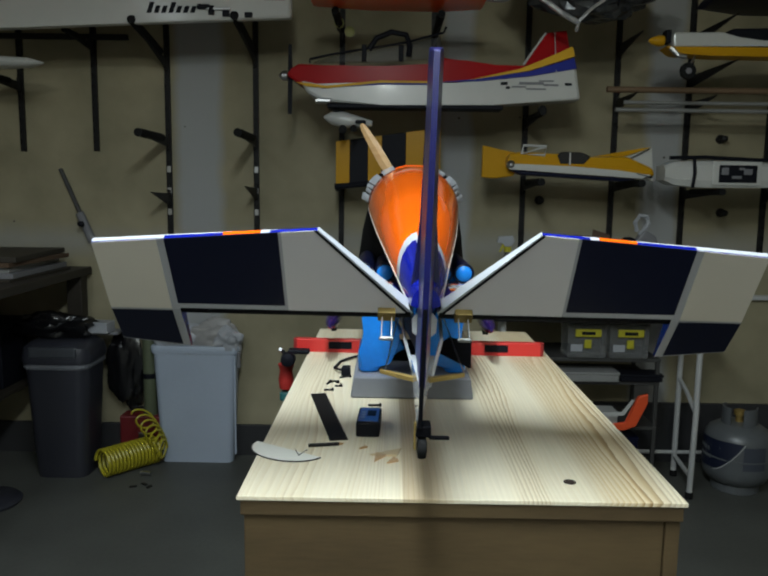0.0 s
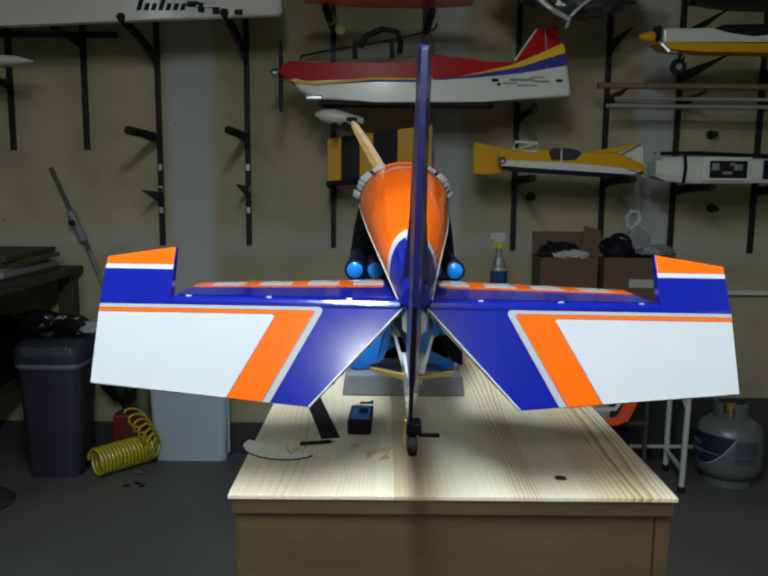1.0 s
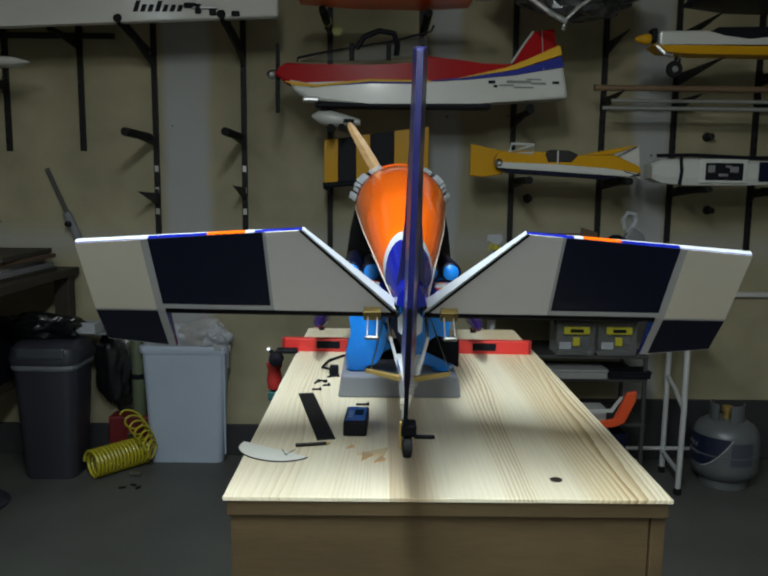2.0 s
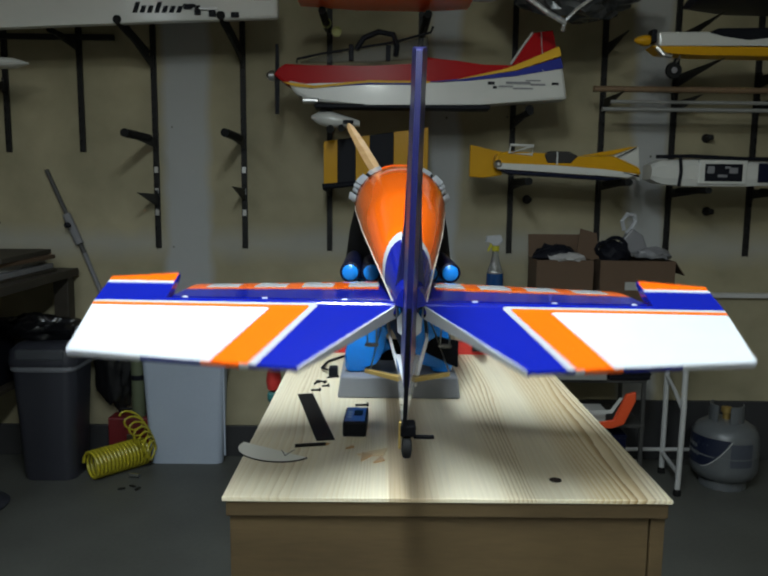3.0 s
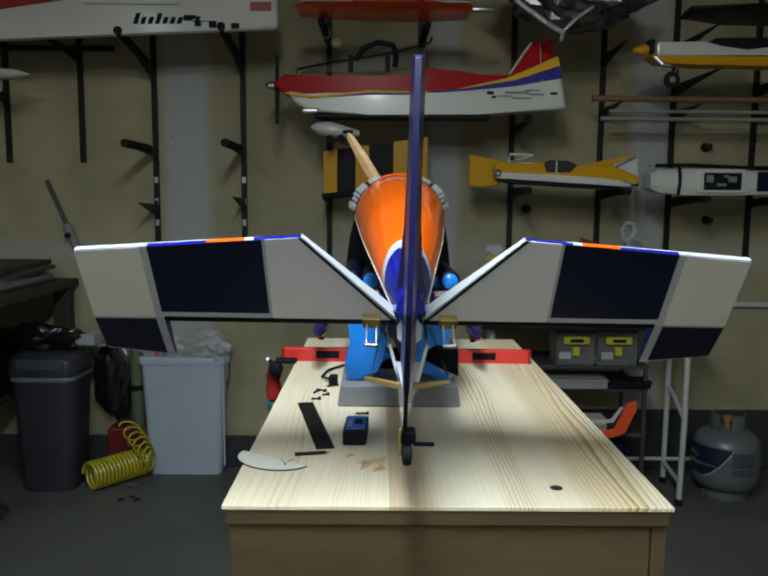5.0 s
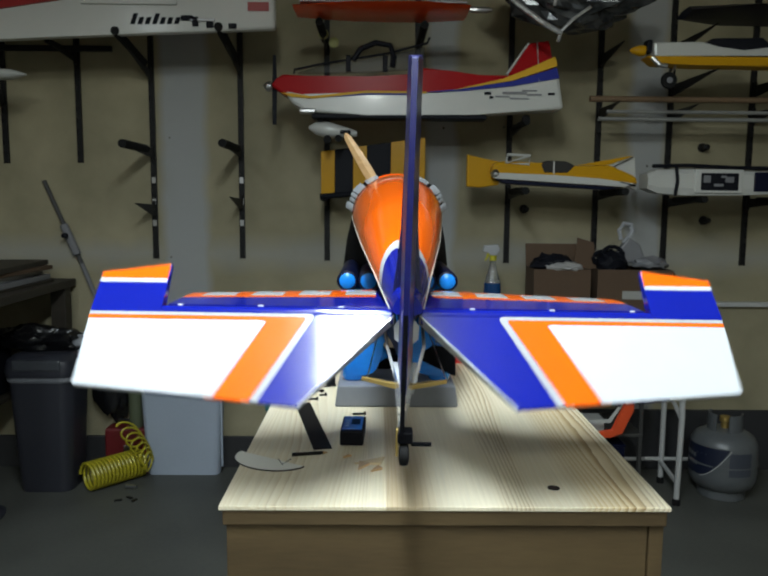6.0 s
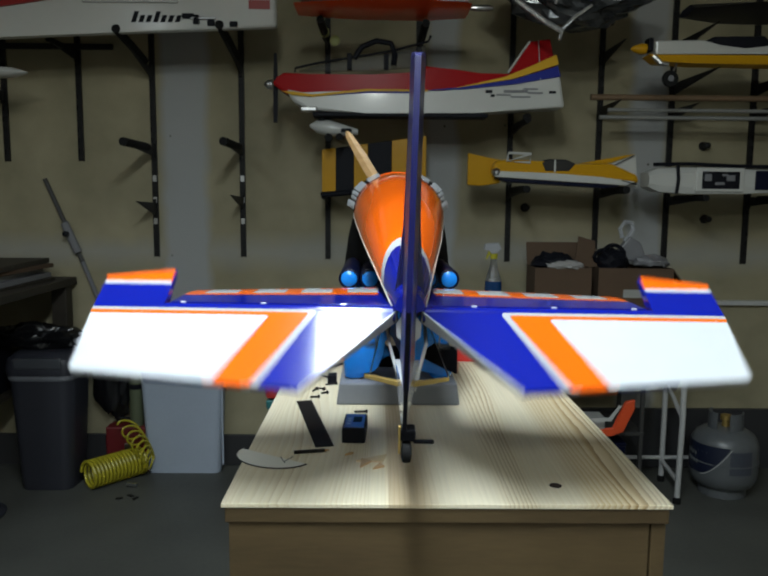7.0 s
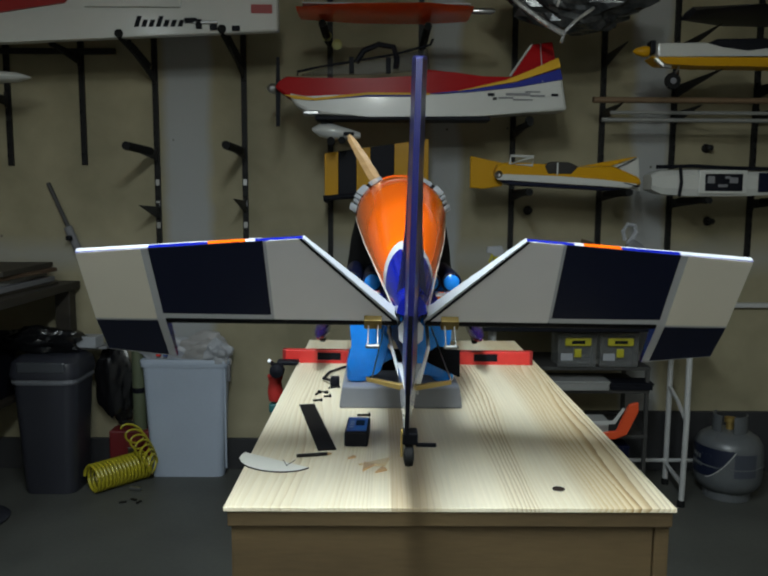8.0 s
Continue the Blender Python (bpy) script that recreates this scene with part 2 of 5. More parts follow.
BIN_DARK = surface("dark_grey_bin_plastic", (0.027, 0.028, 0.037), rough=0.4, scale=3, bump=0.1)
BAG = surface("white_bag_plastic", (0.33, 0.34, 0.36), rough=0.4)
HOSE = surface("yellow_hose", (0.42, 0.36, 0.02), rough=0.4)
TANK = surface("grey_tank_paint", (0.098, 0.105, 0.110), rough=0.35, bump=0.05)
TANK_SLATE = surface("slate_tank_label", (0.050, 0.056, 0.074), rough=0.5)
TANK_BLUE = surface("navy_tank_label", (0.005, 0.009, 0.028), rough=0.5)
TABLE_WHITE = surface("white_enamel_steel", (0.45, 0.45, 0.44), rough=0.4)
DARK_WOOD = surface("dark_bench_wood", (0.032, 0.025, 0.017), (0.018, 0.014, 0.009), rough=0.6, scale=5, fine=70, stretch=(0.4, 0.4, 3))
KNOT = surface("dark_knot", (0.022, 0.011, 0.006), rough=0.95)
CARD = surface("cardboard", (0.080, 0.046, 0.024), rough=0.8)


# ---- building helpers ----
def part(name, bm, material, parent=None, label="", smooth=False):
    me = bpy.data.meshes.new(name)
    bmesh.ops.recalc_face_normals(bm, faces=bm.faces[:])
    bm.to_mesh(me)
    bm.free()
    mats = material if isinstance(material, (list, tuple)) else [material]
    for m in mats:
        me.materials.append(m)
    if smooth:
        for p in me.polygons:
            p.use_smooth = True
        me.set_sharp_from_angle(angle=radians(38))
    ob = new(name, me)
    ob.parent = parent
    if label:
        ob["label"] = label
    return ob


def thing(name, label, category, m=None, group="", kind=""):
    ob = new(name)
    ob.empty_display_size = 0.05
    if m is not None:
        ob.matrix_basis = m
    return tagged(ob, label, category, group, kind)


def box(x0, x1, y0, y1, z0, z1, bevel=0.0, bm=None, seg=2):
    b = bmesh.new()
    bmesh.ops.create_cube(b, size=1)
    for v in b.verts:
        v.co = Vector((x0 if v.co.x < 0 else x1, y0 if v.co.y < 0 else y1, z0 if v.co.z < 0 else z1))
    if bevel:
        bmesh.ops.bevel(b, geom=b.edges[:], offset=bevel, segments=seg, affect="EDGES", profile=0.5)
    return join(bm, b)


def join(bm, b):
    if bm is None:
        return b
    me = bpy.data.meshes.new("scratch")
    b.to_mesh(me)
    b.free()
    bm.from_mesh(me)
    bpy.data.meshes.remove(me)
    return bm


def moved(bm, m):
    bmesh.ops.transform(bm, matrix=m, verts=bm.verts[:])
    return bm


def loft(rings, closed=True, caps=True, bm=None):
    """A skin over rings of equally many points."""
    b = bmesh.new()
    rows = [[b.verts.new(p) for p in ring] for ring in rings]
    n = len(rows[0])
    for r, s in zip(rows, rows[1:]):
        for i in range(n if closed else n - 1):
            j = (i + 1) % n
            b.faces.new((r[i], r[j], s[j], s[i]))
    if caps and closed:
        b.faces.new(rows[0][::-1])
        b.faces.new(rows[-1])
    return join(bm, b)


def circle(c, r, n=16, axis="z", ry=None):
    ry = r if ry is None else ry
    out = []
    for i in range(n):
        a = 2 * math.pi * i / n
        u, v = r * math.cos(a), ry * math.sin(a)
        out.append({"z": (c[0] + u, c[1] + v, c[2]), "y": (c[0] + u, c[1], c[2] + v), "x": (c[0], c[1] + u, c[2] + v)}[axis])
    return out


def lathe(profile, n=24, bm=None, c=(0, 0, 0), axis="z"):
    """Rings from (radius, height) rows."""
    k = {"z": (0, 0, 1), "y": (0, 1, 0), "x": (1, 0, 0)}[axis]
    return loft([circle([c[i] + k[i] * h for i in range(3)], r, n, axis) for r, h in profile], bm=bm)


def pipe(points, r, n=8, bm=None, r_end=None):
    """A round bar along points."""
    pts = [Vector(p) for p in points]
    rings = []
    up = Vector((0.13, 0.21, 0.97))
    for i, p in enumerate(pts):
        d = (pts[min(i + 1, len(pts) - 1)] - pts[max(i - 1, 0)]).normalized()
        u = d.cross(up)
        if u.length < 0.05:
            u = d.cross(Vector((1, 0, 0)))
        u.normalize()
        v = d.cross(u)
        rad = r if r_end is None else r + (r_end - r) * i / (len(pts) - 1)
        rings.append([p + rad * (math.cos(2 * math.pi * k / n) * u + math.sin(2 * math.pi * k / n) * v) for k in range(n)])
    return loft(rings, bm=bm)


def prism(outline, low, high, axis="z", bevel=0.0, bm=None):
    """An outline pulled up from low to high along an axis. The outline's two numbers are the other two axes in order."""
    b = bmesh.new()

    def at(p, h):
        return {"z": (p[0], p[1], h), "y": (p[0], h, p[1]), "x": (h, p[0], p[1])}[axis]
    lo, hi = [b.verts.new(at(p, low)) for p in outline], [b.verts.new(at(p, high)) for p in outline]
    n = len(outline)
    b.faces.new(lo[::-1])
    b.faces.new(hi)
    for i in range(n):
        b.faces.new((lo[i], lo[(i + 1) % n], hi[(i + 1) % n], hi[i]))
    if bevel:
        bmesh.ops.bevel(b, geom=b.edges[:], offset=bevel, segments=2, affect="EDGES", profile=0.5)
    return join(bm, b)


def structure(name, bm, material, label):
    ob = part(name, bm, material)
    return tagged(ob, label, "", "", "structure")


# ---- large structure ----
WALL_Y, XL, XR, YB, CEILING = 3.52, -2.6, 2.7, -2.6, 2.62
structure("floor", box(XL - 0.1, XR + 0.1, YB - 0.1, WALL_Y + 0.1, -0.12, 0), CONCRETE, "smooth stained grey concrete garage floor")
structure("wall_north", box(XL - 0.1, XR + 0.1, WALL_Y, WALL_Y + 0.12, 0, CEILING), WALL, "beige painted drywall with pale mudded joints")
structure("wall_west", box(XL - 0.12, XL, YB, WALL_Y, 0, CEILING), PLAIN_WALL, "beige painted garage side wall")
structure("wall_east", box(XR, XR + 0.12, YB, WALL_Y, 0, CEILING), PLAIN_WALL, "beige painted garage side wall")
structure("wall_south", box(XL - 0.1, XR + 0.1, YB - 0.12, YB, 0, CEILING), REAR_WALL, "beige painted garage rear wall")
structure("ceiling", box(XL - 0.1, XR + 0.1, YB - 0.1, WALL_Y + 0.1, CEILING, CEILING + 0.1), CEIL, "off-white garage ceiling")
structure("baseboard_1", box(XL, 0.3, WALL_Y - 0.02, WALL_Y, 0, 0.155, 0.003), BASE_BLACK, "black painted base course along the wall")
structure("baseboard_2", box(0.3, XR, WALL_Y - 0.02, WALL_Y, 0, 0.30, 0.003), BASE_BLACK, "black painted base course along the wall")

# ---- workbench ----
TOP = 0.897


def workbench():
    t = thing("workbench", "pine plywood workbench with a closed brown front panel", "workbench", pose(0.0975, 0.957, 0))
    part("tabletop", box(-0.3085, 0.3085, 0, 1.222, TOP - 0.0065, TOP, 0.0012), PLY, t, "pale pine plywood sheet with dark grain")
    part("apron", box(-0.304, 0.3045, 0.003, 0.026, TOP - 0.029, TOP - 0.007, 0.002), EDGE_PLY, t)
    part("front_panel", box(-0.300, 0.2805, 0.009, 0.04, 0.03, TOP - 0.0295, 0.002), EDGE_PLY, t, "brown wood front panel")
    part("corner_post", box(0.2825, 0.303, 0.009, 0.04, 0.0, TOP - 0.0295, 0.002), EDGE_PLY, t)
    part("knot", lathe([(0.0095, -0.001), (0.009, 0.0006), (0.001, 0.0007)], 14, c=(0.163, 0.068, TOP)), KNOT, t, "dark knot in the plywood")
    part("side_panel", box(-0.300, -0.282, 0.041, 1.2, 0.03, TOP - 0.0075, 0.002), EDGE_PLY, t)
    part("side_panel", box(0.282, 0.300, 0.041, 1.2, 0.03, TOP - 0.0075, 0.002), EDGE_PLY, t)
    part("back_panel", box(-0.281, 0.281, 1.18, 1.198, 0.03, TOP - 0.0075, 0.002), EDGE_PLY, t)
    for x in (-0.265, 0.272):
        part("leg", box(x - 0.015, x + 0.015, 0.042, 0.09, 0, TOP - 0.02, 0.003), EDGE_PLY, t)
        part("leg", box(x - 0.015, x + 0.015, 1.12, 1.175, 0, TOP - 0.02, 0.003), EDGE_PLY, t)
    return t


workbench()

# ---- model airplane ----
HZ = 1.151
plane = thing("model_airplane", "blue, orange and white model airplane without wings in a stand",
              "model airplane", pose(0.043, 1.0, HZ, 0, 0.46, -0.4))


EL_T, EL_TE = 0.020, 0.0055


def el_half(y):
    """Half the elevator's thickness at y (hinge at 0, trailing edge at -0.139)."""
    k = min(1, max(0, (y + 0.139) / 0.139))
    if y > 0:
        return EL_T / 2 - y * 0.085
    return (EL_TE + (EL_T - EL_TE) * k) / 2


def trim(name, outline, side, material, parent, s, lift=0.0006):
    """A film patch on the elevator's upper (1) or lower (-1) skin."""
    b = bmesh.new()
    lo = [b.verts.new((s * x, y, side * (el_half(y) - 0.001))) for x, y in outline]
    hi = [b.verts.new((s * x, y, side * (el_half(y) + lift))) for x, y in outline]
    n = len(outline)
    b.faces.new(lo)
    b.faces.new(hi)
    for i in range(n):
        b.faces.new((lo[i], lo[(i + 1) % n], hi[(i + 1) % n], hi[i]))
    return part(name, b, material, parent)


def te_y(x):
    """The trailing edge at x."""
    return -0.139 + (x - 0.14) / 0.29 * 0.027


def elevator(s):
    e = part("elevator", elevator_core(s), [BLUE, SILVER], plane, "hinged blue elevator half with white and orange trim", smooth=False)
    # upper skin
    a = [(0.1925, -0.0215), (0.1905, -0.0185), (0.1925, -0.0162), (0.197, -0.0155), (0.43, -0.0155), (0.4302, te_y(0.43)), (0.249, te_y(0.249))]
    trim("white_trim", a, 1, WHITE, e, s)
    b = [(0.1385, -0.0098), (0.43, -0.0098), (0.43, -0.0148), (0.1968, -0.0148), (0.1918, -0.0156), (0.1897, -0.0185), (0.1917, -0.0217), (0.248, te_y(0.248)), (0.202, te_y(0.202)), (0.1375, -0.0125)]
    trim("orange_trim", b, 1, ORANGE, e, s)
    c = [(0.1325, -0.0042), (0.43, -0.0042), (0.43, -0.0092), (0.1382, -0.0092), (0.1368, -0.0125), (0.201, te_y(0.201)), (0.191, te_y(0.191)), (0.1265, -0.0115), (0.1262, -0.0075), (0.1285, -0.005)]
    trim("grey_stripe", c, 1, SILVER, e, s)
    trim("orange_tip", [(0.3365, 0.0815), (0.3365, 0.055), (0.4295, 0.055), (0.4295, 0.0655)], 1, ORANGE, e, s)
    trim("white_stripe", [(0.3365, 0.0545), (0.3365, 0.0475), (0.4295, 0.0475), (0.4295, 0.0545)], 1, WHITE, e, s)
    # lower skin
    trim("pale_panel", [(0.346, -0.002), (0.4296, -0.002), (0.4296, te_y(0.43)), (0.346, te_y(0.346))], -1, CREAM, e, s)
    trim("navy_panel", [(0.190, -0.012), (0.336, -0.012), (0.336, te_y(0.336)), (0.190, te_y(0.190))], -1, NAVY, e, s)
    trim("grey_panel", [(0.186, -0.001), (0.022, -0.001), (0.142, te_y(0.142)), (0.186, te_y(0.186))], -1, SHADE_GREY, e, s)
    trim("pale_stripe", [(0.187, -0.001), (0.337, -0.001), (0.337, -0.0115), (0.187, -0.0115)], -1, SILVER, e, s)
    trim("pale_stripe", [(0.3365, 0.078), (0.345, 0.077), (0.345, te_y(0.345)), (0.3375, te_y(0.3375))], -1, SILVER, e, s)
    # shadow line below the white root edge, put on as a black strip
    trim("dark_edge", [(0.0215, -0.003), (0.0255, -0.003), (0.1445, te_y(0.1445)), (0.1405, te_y(0.1405))], -1, BLACK, e, s, 0.0011)
    trim("navy_tip", [(0.346, 0.002), (0.4295, 0.002), (0.4295, 0.064), (0.346, 0.077)], -1, NAVY, e, s)
    # edges
    for x0, x1, mat in ((0.336, 0.4298, WHITE), (0.212, 0.26, ORANGE), (0.200, 0.2115, WHITE)):
        h = EL_TE / 2
        strip = loft([[(s * x, te_y(x) + 0.001, -h), (s * x, te_y(x) - 0.0007, -h), (s * x, te_y(x) - 0.0007, h), (s * x, te_y(x) + 0.001, h)] for x in (x0, x1)])
        part("edge_strip", strip, mat, e)
    rows = []
    for k in range(5):
        u = k / 4
        x, y = 0.018 + 0.122 * u, -0.004 - 0.135 * u
        h = el_half(y) + 0.0006
        rows.append([(s * (x + 0.0004), y + 0.0004, -h), (s * (x - 0.0012), y - 0.0008, -h), (s * (x - 0.0012), y - 0.0008, h), (s * (x + 0.0004), y + 0.0004, h)])
    part("root_edge", loft(rows), WHITE, e, "white root edge")
    spar = loft([circle((s * x, 0.0, 0.0), 0.0112, 18, "x") for x in (0.019, 0.334)])
    for f in spar.faces:
        f.material_index = 1 if f.calc_center_median().z < -0.001 else 0
    part("hinge_spar", spar, [BLUE, BLACK], e, "rounded leading edge, blue above and black below", smooth=True)
    for k, x in enumerate((0.045, 0.058)):
        part("control_horn", box(s * x - 0.0010, s * x + 0.0010, -0.005, -0.002, -0.060, -0.008, 0.0004), DULL_STEEL, e, "thin steel horn rod")
    part("horn_block", box(min(s * 0.040, s * 0.064), max(s * 0.040, s * 0.064), -0.013, 0.003, -0.020, -0.0085, 0.001), HORN_BRASS, e, "dark brass horn block")
    part("horn_ball", lathe([(0.001, -0.010), (0.003, -0.008), (0.003, 0.008), (0.001, 0.010)], 10, axis="x", c=(s * 0.0515, -0.004, -0.058)), DULL_STEEL, e, "steel ball link")
    for x in (0.09, 0.20, 0.31):
        part("hinge_point", lathe([(0.0005, -0.004), (0.0015, -0.003), (0.0015, 0.003), (0.0005, 0.004)], 8, axis="x", c=(s * x, 0.0085, 0.0086)), WHITE, e, "pale hinge point")
    return e


def elevator_core(s):
    """Main panel and the horn balance ahead of the hinge."""
    out = None
    for outline in ([(0.018, 0.0), (0.43, 0.0), (0.43, te_y(0.43)), (0.14, te_y(0.14)), (0.018, -0.004)], [(0.335, 0.0), (0.335, 0.082), (0.43, 0.066), (0.43, 0.0)]):
        b = bmesh.new()
        lo, hi = [b.verts.new((s * x, y, -el_half(y))) for x, y in outline], [b.verts.new((s * x, y, el_half(y))) for x, y in outline]
        n = len(outline)
        b.faces.new(lo[::-1]).material_index = 1
        b.faces.new(hi)
        for i in range(n):
            b.faces.new((lo[i], lo[(i + 1) % n], hi[(i + 1) % n], hi[i]))
        out = join(out, b)
    return out


elevators = [elevator(-1), elevator(1)]


def tailplane(s):
    n, rings = 13, []
    for q in range(n + 1):
        x = 0.020 + 0.311 * q / n
        c = 0.276 - 0.095 * q / n
        ring = [(s * x, 0.0145 + c * u, 0.0108 * math.sqrt(max(0.0, 1 - max(0, (u - 0.5) / 0.5) ** 2))) for u in (0, 0.14, 0.28, 0.40, 0.5, 0.62, 0.75, 0.86, 0.94, 1)]
        ring += [(a, b, -h) for a, b, h in ring[-2::-1]]
        rings.append(ring)
    b = loft(rings)
    for f in b.faces:
        c = f.calc_center_median()
        q = (abs(c.x) - 0.020) / 0.311
        u = (c.y - 0.0145) / (0.276 - 0.095 * q)
        if u > 0.44 and c.z > 0 and q > 0.05:
            f.material_index = 1 if int(q * n) % 3 == 0 or u < 0.55 else 2
            if int(q * n) % 3 == 1 and u > 0.75:
                f.material_index = 1
        elif c.z < -0.001:
            f.material_index = 3
    return part("stabiliser", b, [BLUE, ORANGE, WHITE, NAVY], plane, "fixed blue tailplane half with orange and white scallops", smooth=True)


for s in (-1, 1):
    tailplane(s)


# fuselage: distances ahead of the elevator hinge; half width, deck base, crown and belly heights over the hinge
def section(d):
    rows = [(-0.03, 0.020, 0.010, 0.036, -0.062), (0.20, 0.046, 0.040, 0.085, -0.075), (0.45, 0.078, 0.080, 0.158, -0.09), (0.72, 0.104, 0.115, 0.212, -0.10),
            (0.90, 0.112, 0.125, 0.226, -0.10), (1.02, 0.104, 0.11, 0.19, -0.09), (1.10, 0.075, 0.07, 0.12, -0.05)]
    for a, b in zip(rows, rows[1:]):
        if d <= b[0]:
            k = (d - a[0]) / (b[0] - a[0])
            k = min(1, max(0, k))
            return [p + (q - p) * k for p, q in zip(a[1:], b[1:])]
    return rows[-1][1:]


def deck_point(th, d):
    w, base, crown, belly = section(d)
    return (w * math.cos(th), d, base + (crown - base) * math.sin(th))


def deck(name, d0, d1, material, label, n=20, m=14, proud=0.0):
    """A stretch of the rounded back between two edge curves."""
    rings = []
    for j in range(m + 1):
        ring = []
        for i in range(n + 1):
            th = math.pi * i / n
            a, b = d0(th), d1(th)
            x, y, z = deck_point(th, a + (b - a) * j / m)
            ring.append((x * (1 + proud), y, z + proud * 0.1))
        ring += [(-section(0.0)[0] * 0.3, ring[-1][1], ring[-1][2] - 0.004), (section(0.0)[0] * 0.3, ring[0][1], ring[0][2] - 0.004)]
        rings.append(ring)
    return part(name, loft(rings), material, plane, label, smooth=True)


def edge(th):
    return 0.10 + 0.10 * math.sin(th) ** 1.5


deck("tail_deck", lambda th: -0.03, edge, BLUE, "blue tail deck")
deck("white_band", edge, lambda th: edge(th) + 0.035, WHITE, "white curved band")
deck("turtledeck", lambda th: edge(th) + 0.035, lambda th: 0.88, ORANGE, "rounded orange turtledeck")
deck("cowl_top", lambda th: 0.882, lambda th: 1.09, ORANGE, "orange cowl", proud=0.02)


def cowl_scallops():
    """White film patches with black gaps, round both shoulders of the nose."""
    for s in (-1, 1):
        ring = []
        for k in range(12):
            th = radians(4 + 60 * k / 11)
            a, b = deck_point(th, 0.84), deck_point(th, 0.90)
            ring.append([(s * a[0] * 1.01, a[1], a[2]), (s * b[0] * 1.10, b[1], b[2] + 0.004), (s * b[0] * 1.10, b[1] + 0.01, b[2] + 0.002), (s * a[0] * 1.0, a[1] + 0.02, a[2] - 0.004)])
        part("scallop_backing", loft(ring), BLACK, plane, "black shoulder band")
        for k, (t0, t1, w) in enumerate(((5, 15, 1.16), (17, 22, 1.12), (24, 29, 1.15), (31, 45, 1.17), (49, 66, 1.12))):
            rows = []
            for q in range(5):
                th = radians(t0 + (t1 - t0) * q / 4)
                a, b = deck_point(th, 0.83 - 0.01 * math.sin(q * 0.8)), deck_point(th, 0.898)
                rows.append([(s * a[0] * 1.015, a[1], a[2] + 0.001), (s * b[0] * w, b[1] - 0.002, b[2] + 0.006), (s * b[0] * w, b[1] + 0.002, b[2] + 0.005), (s * a[0] * 1.012, a[1] + 0.004, a[2])])
            part("scallop", loft(rows), WHITE, plane, "white scallop patch")


cowl_scallops()


def lower_body():
    rings = []
    for d, k, m in ((0.02, 0.35, 0.4), (0.2, 0.40, 0.45), (0.45, 0.45, 0.5), (0.60, 0.55, 0.62), (0.70, 0.85, 0.95), (0.78, 1.0, 1.2), (0.88, 1.0, 1.24), (0.93, 0.98, 1.1), (1.02, 0.95, 0.95), (1.10, 0.9, 0.8)):
        w, base, crown, belly = section(d)
        lo = w * m
        rings.append([(w * k, d, base - 0.002), ((w * k + lo) / 2, d, base * 0.5), (lo, d, base + (belly - base) * 0.75), (lo * 0.8, d, belly), (-lo * 0.8, d, belly),
                      (-lo, d, base + (belly - base) * 0.75), (-(w * k + lo) / 2, d, base * 0.5), (-w * k, d, base - 0.002)])
    part("fuselage_side", loft(rings), BLACK, plane, "black lower fuselage", smooth=True)
    for s in (-1, 1):
        part("pinstripe", pipe([(s * section(d)[0] * 1.0, d, section(d)[1] - 0.003) for d in (0.0, 0.15, 0.3, 0.45, 0.6, 0.75, 0.88)], 0.0015, 6), CREAM, plane, "white pinstripe along the deck edge")
    for k in (-1, 1):
        crescent = [(k * 0.004, -0.006), (k * 0.011, -0.003), (k * 0.0175, -0.012), (k * 0.0165, -0.030), (k * 0.010, -0.036), (k * 0.004, -0.034)]
        part("tail_crescent", prism(crescent, -0.0065, -0.002, "y", 0.0006), WHITE, plane, "white crescent at the tail end")
    part("tail_post", loft([[(x * k, y, z) for x, y in ((-0.012, 0.0), (0.012, 0.0), (0.014, 0.06), (-0.014, 0.06))] for z, k in ((-0.058, 0.6), (-0.01, 1.0), (0.03, 1.0))]), BLUE, plane, "blue tail post")


lower_body()


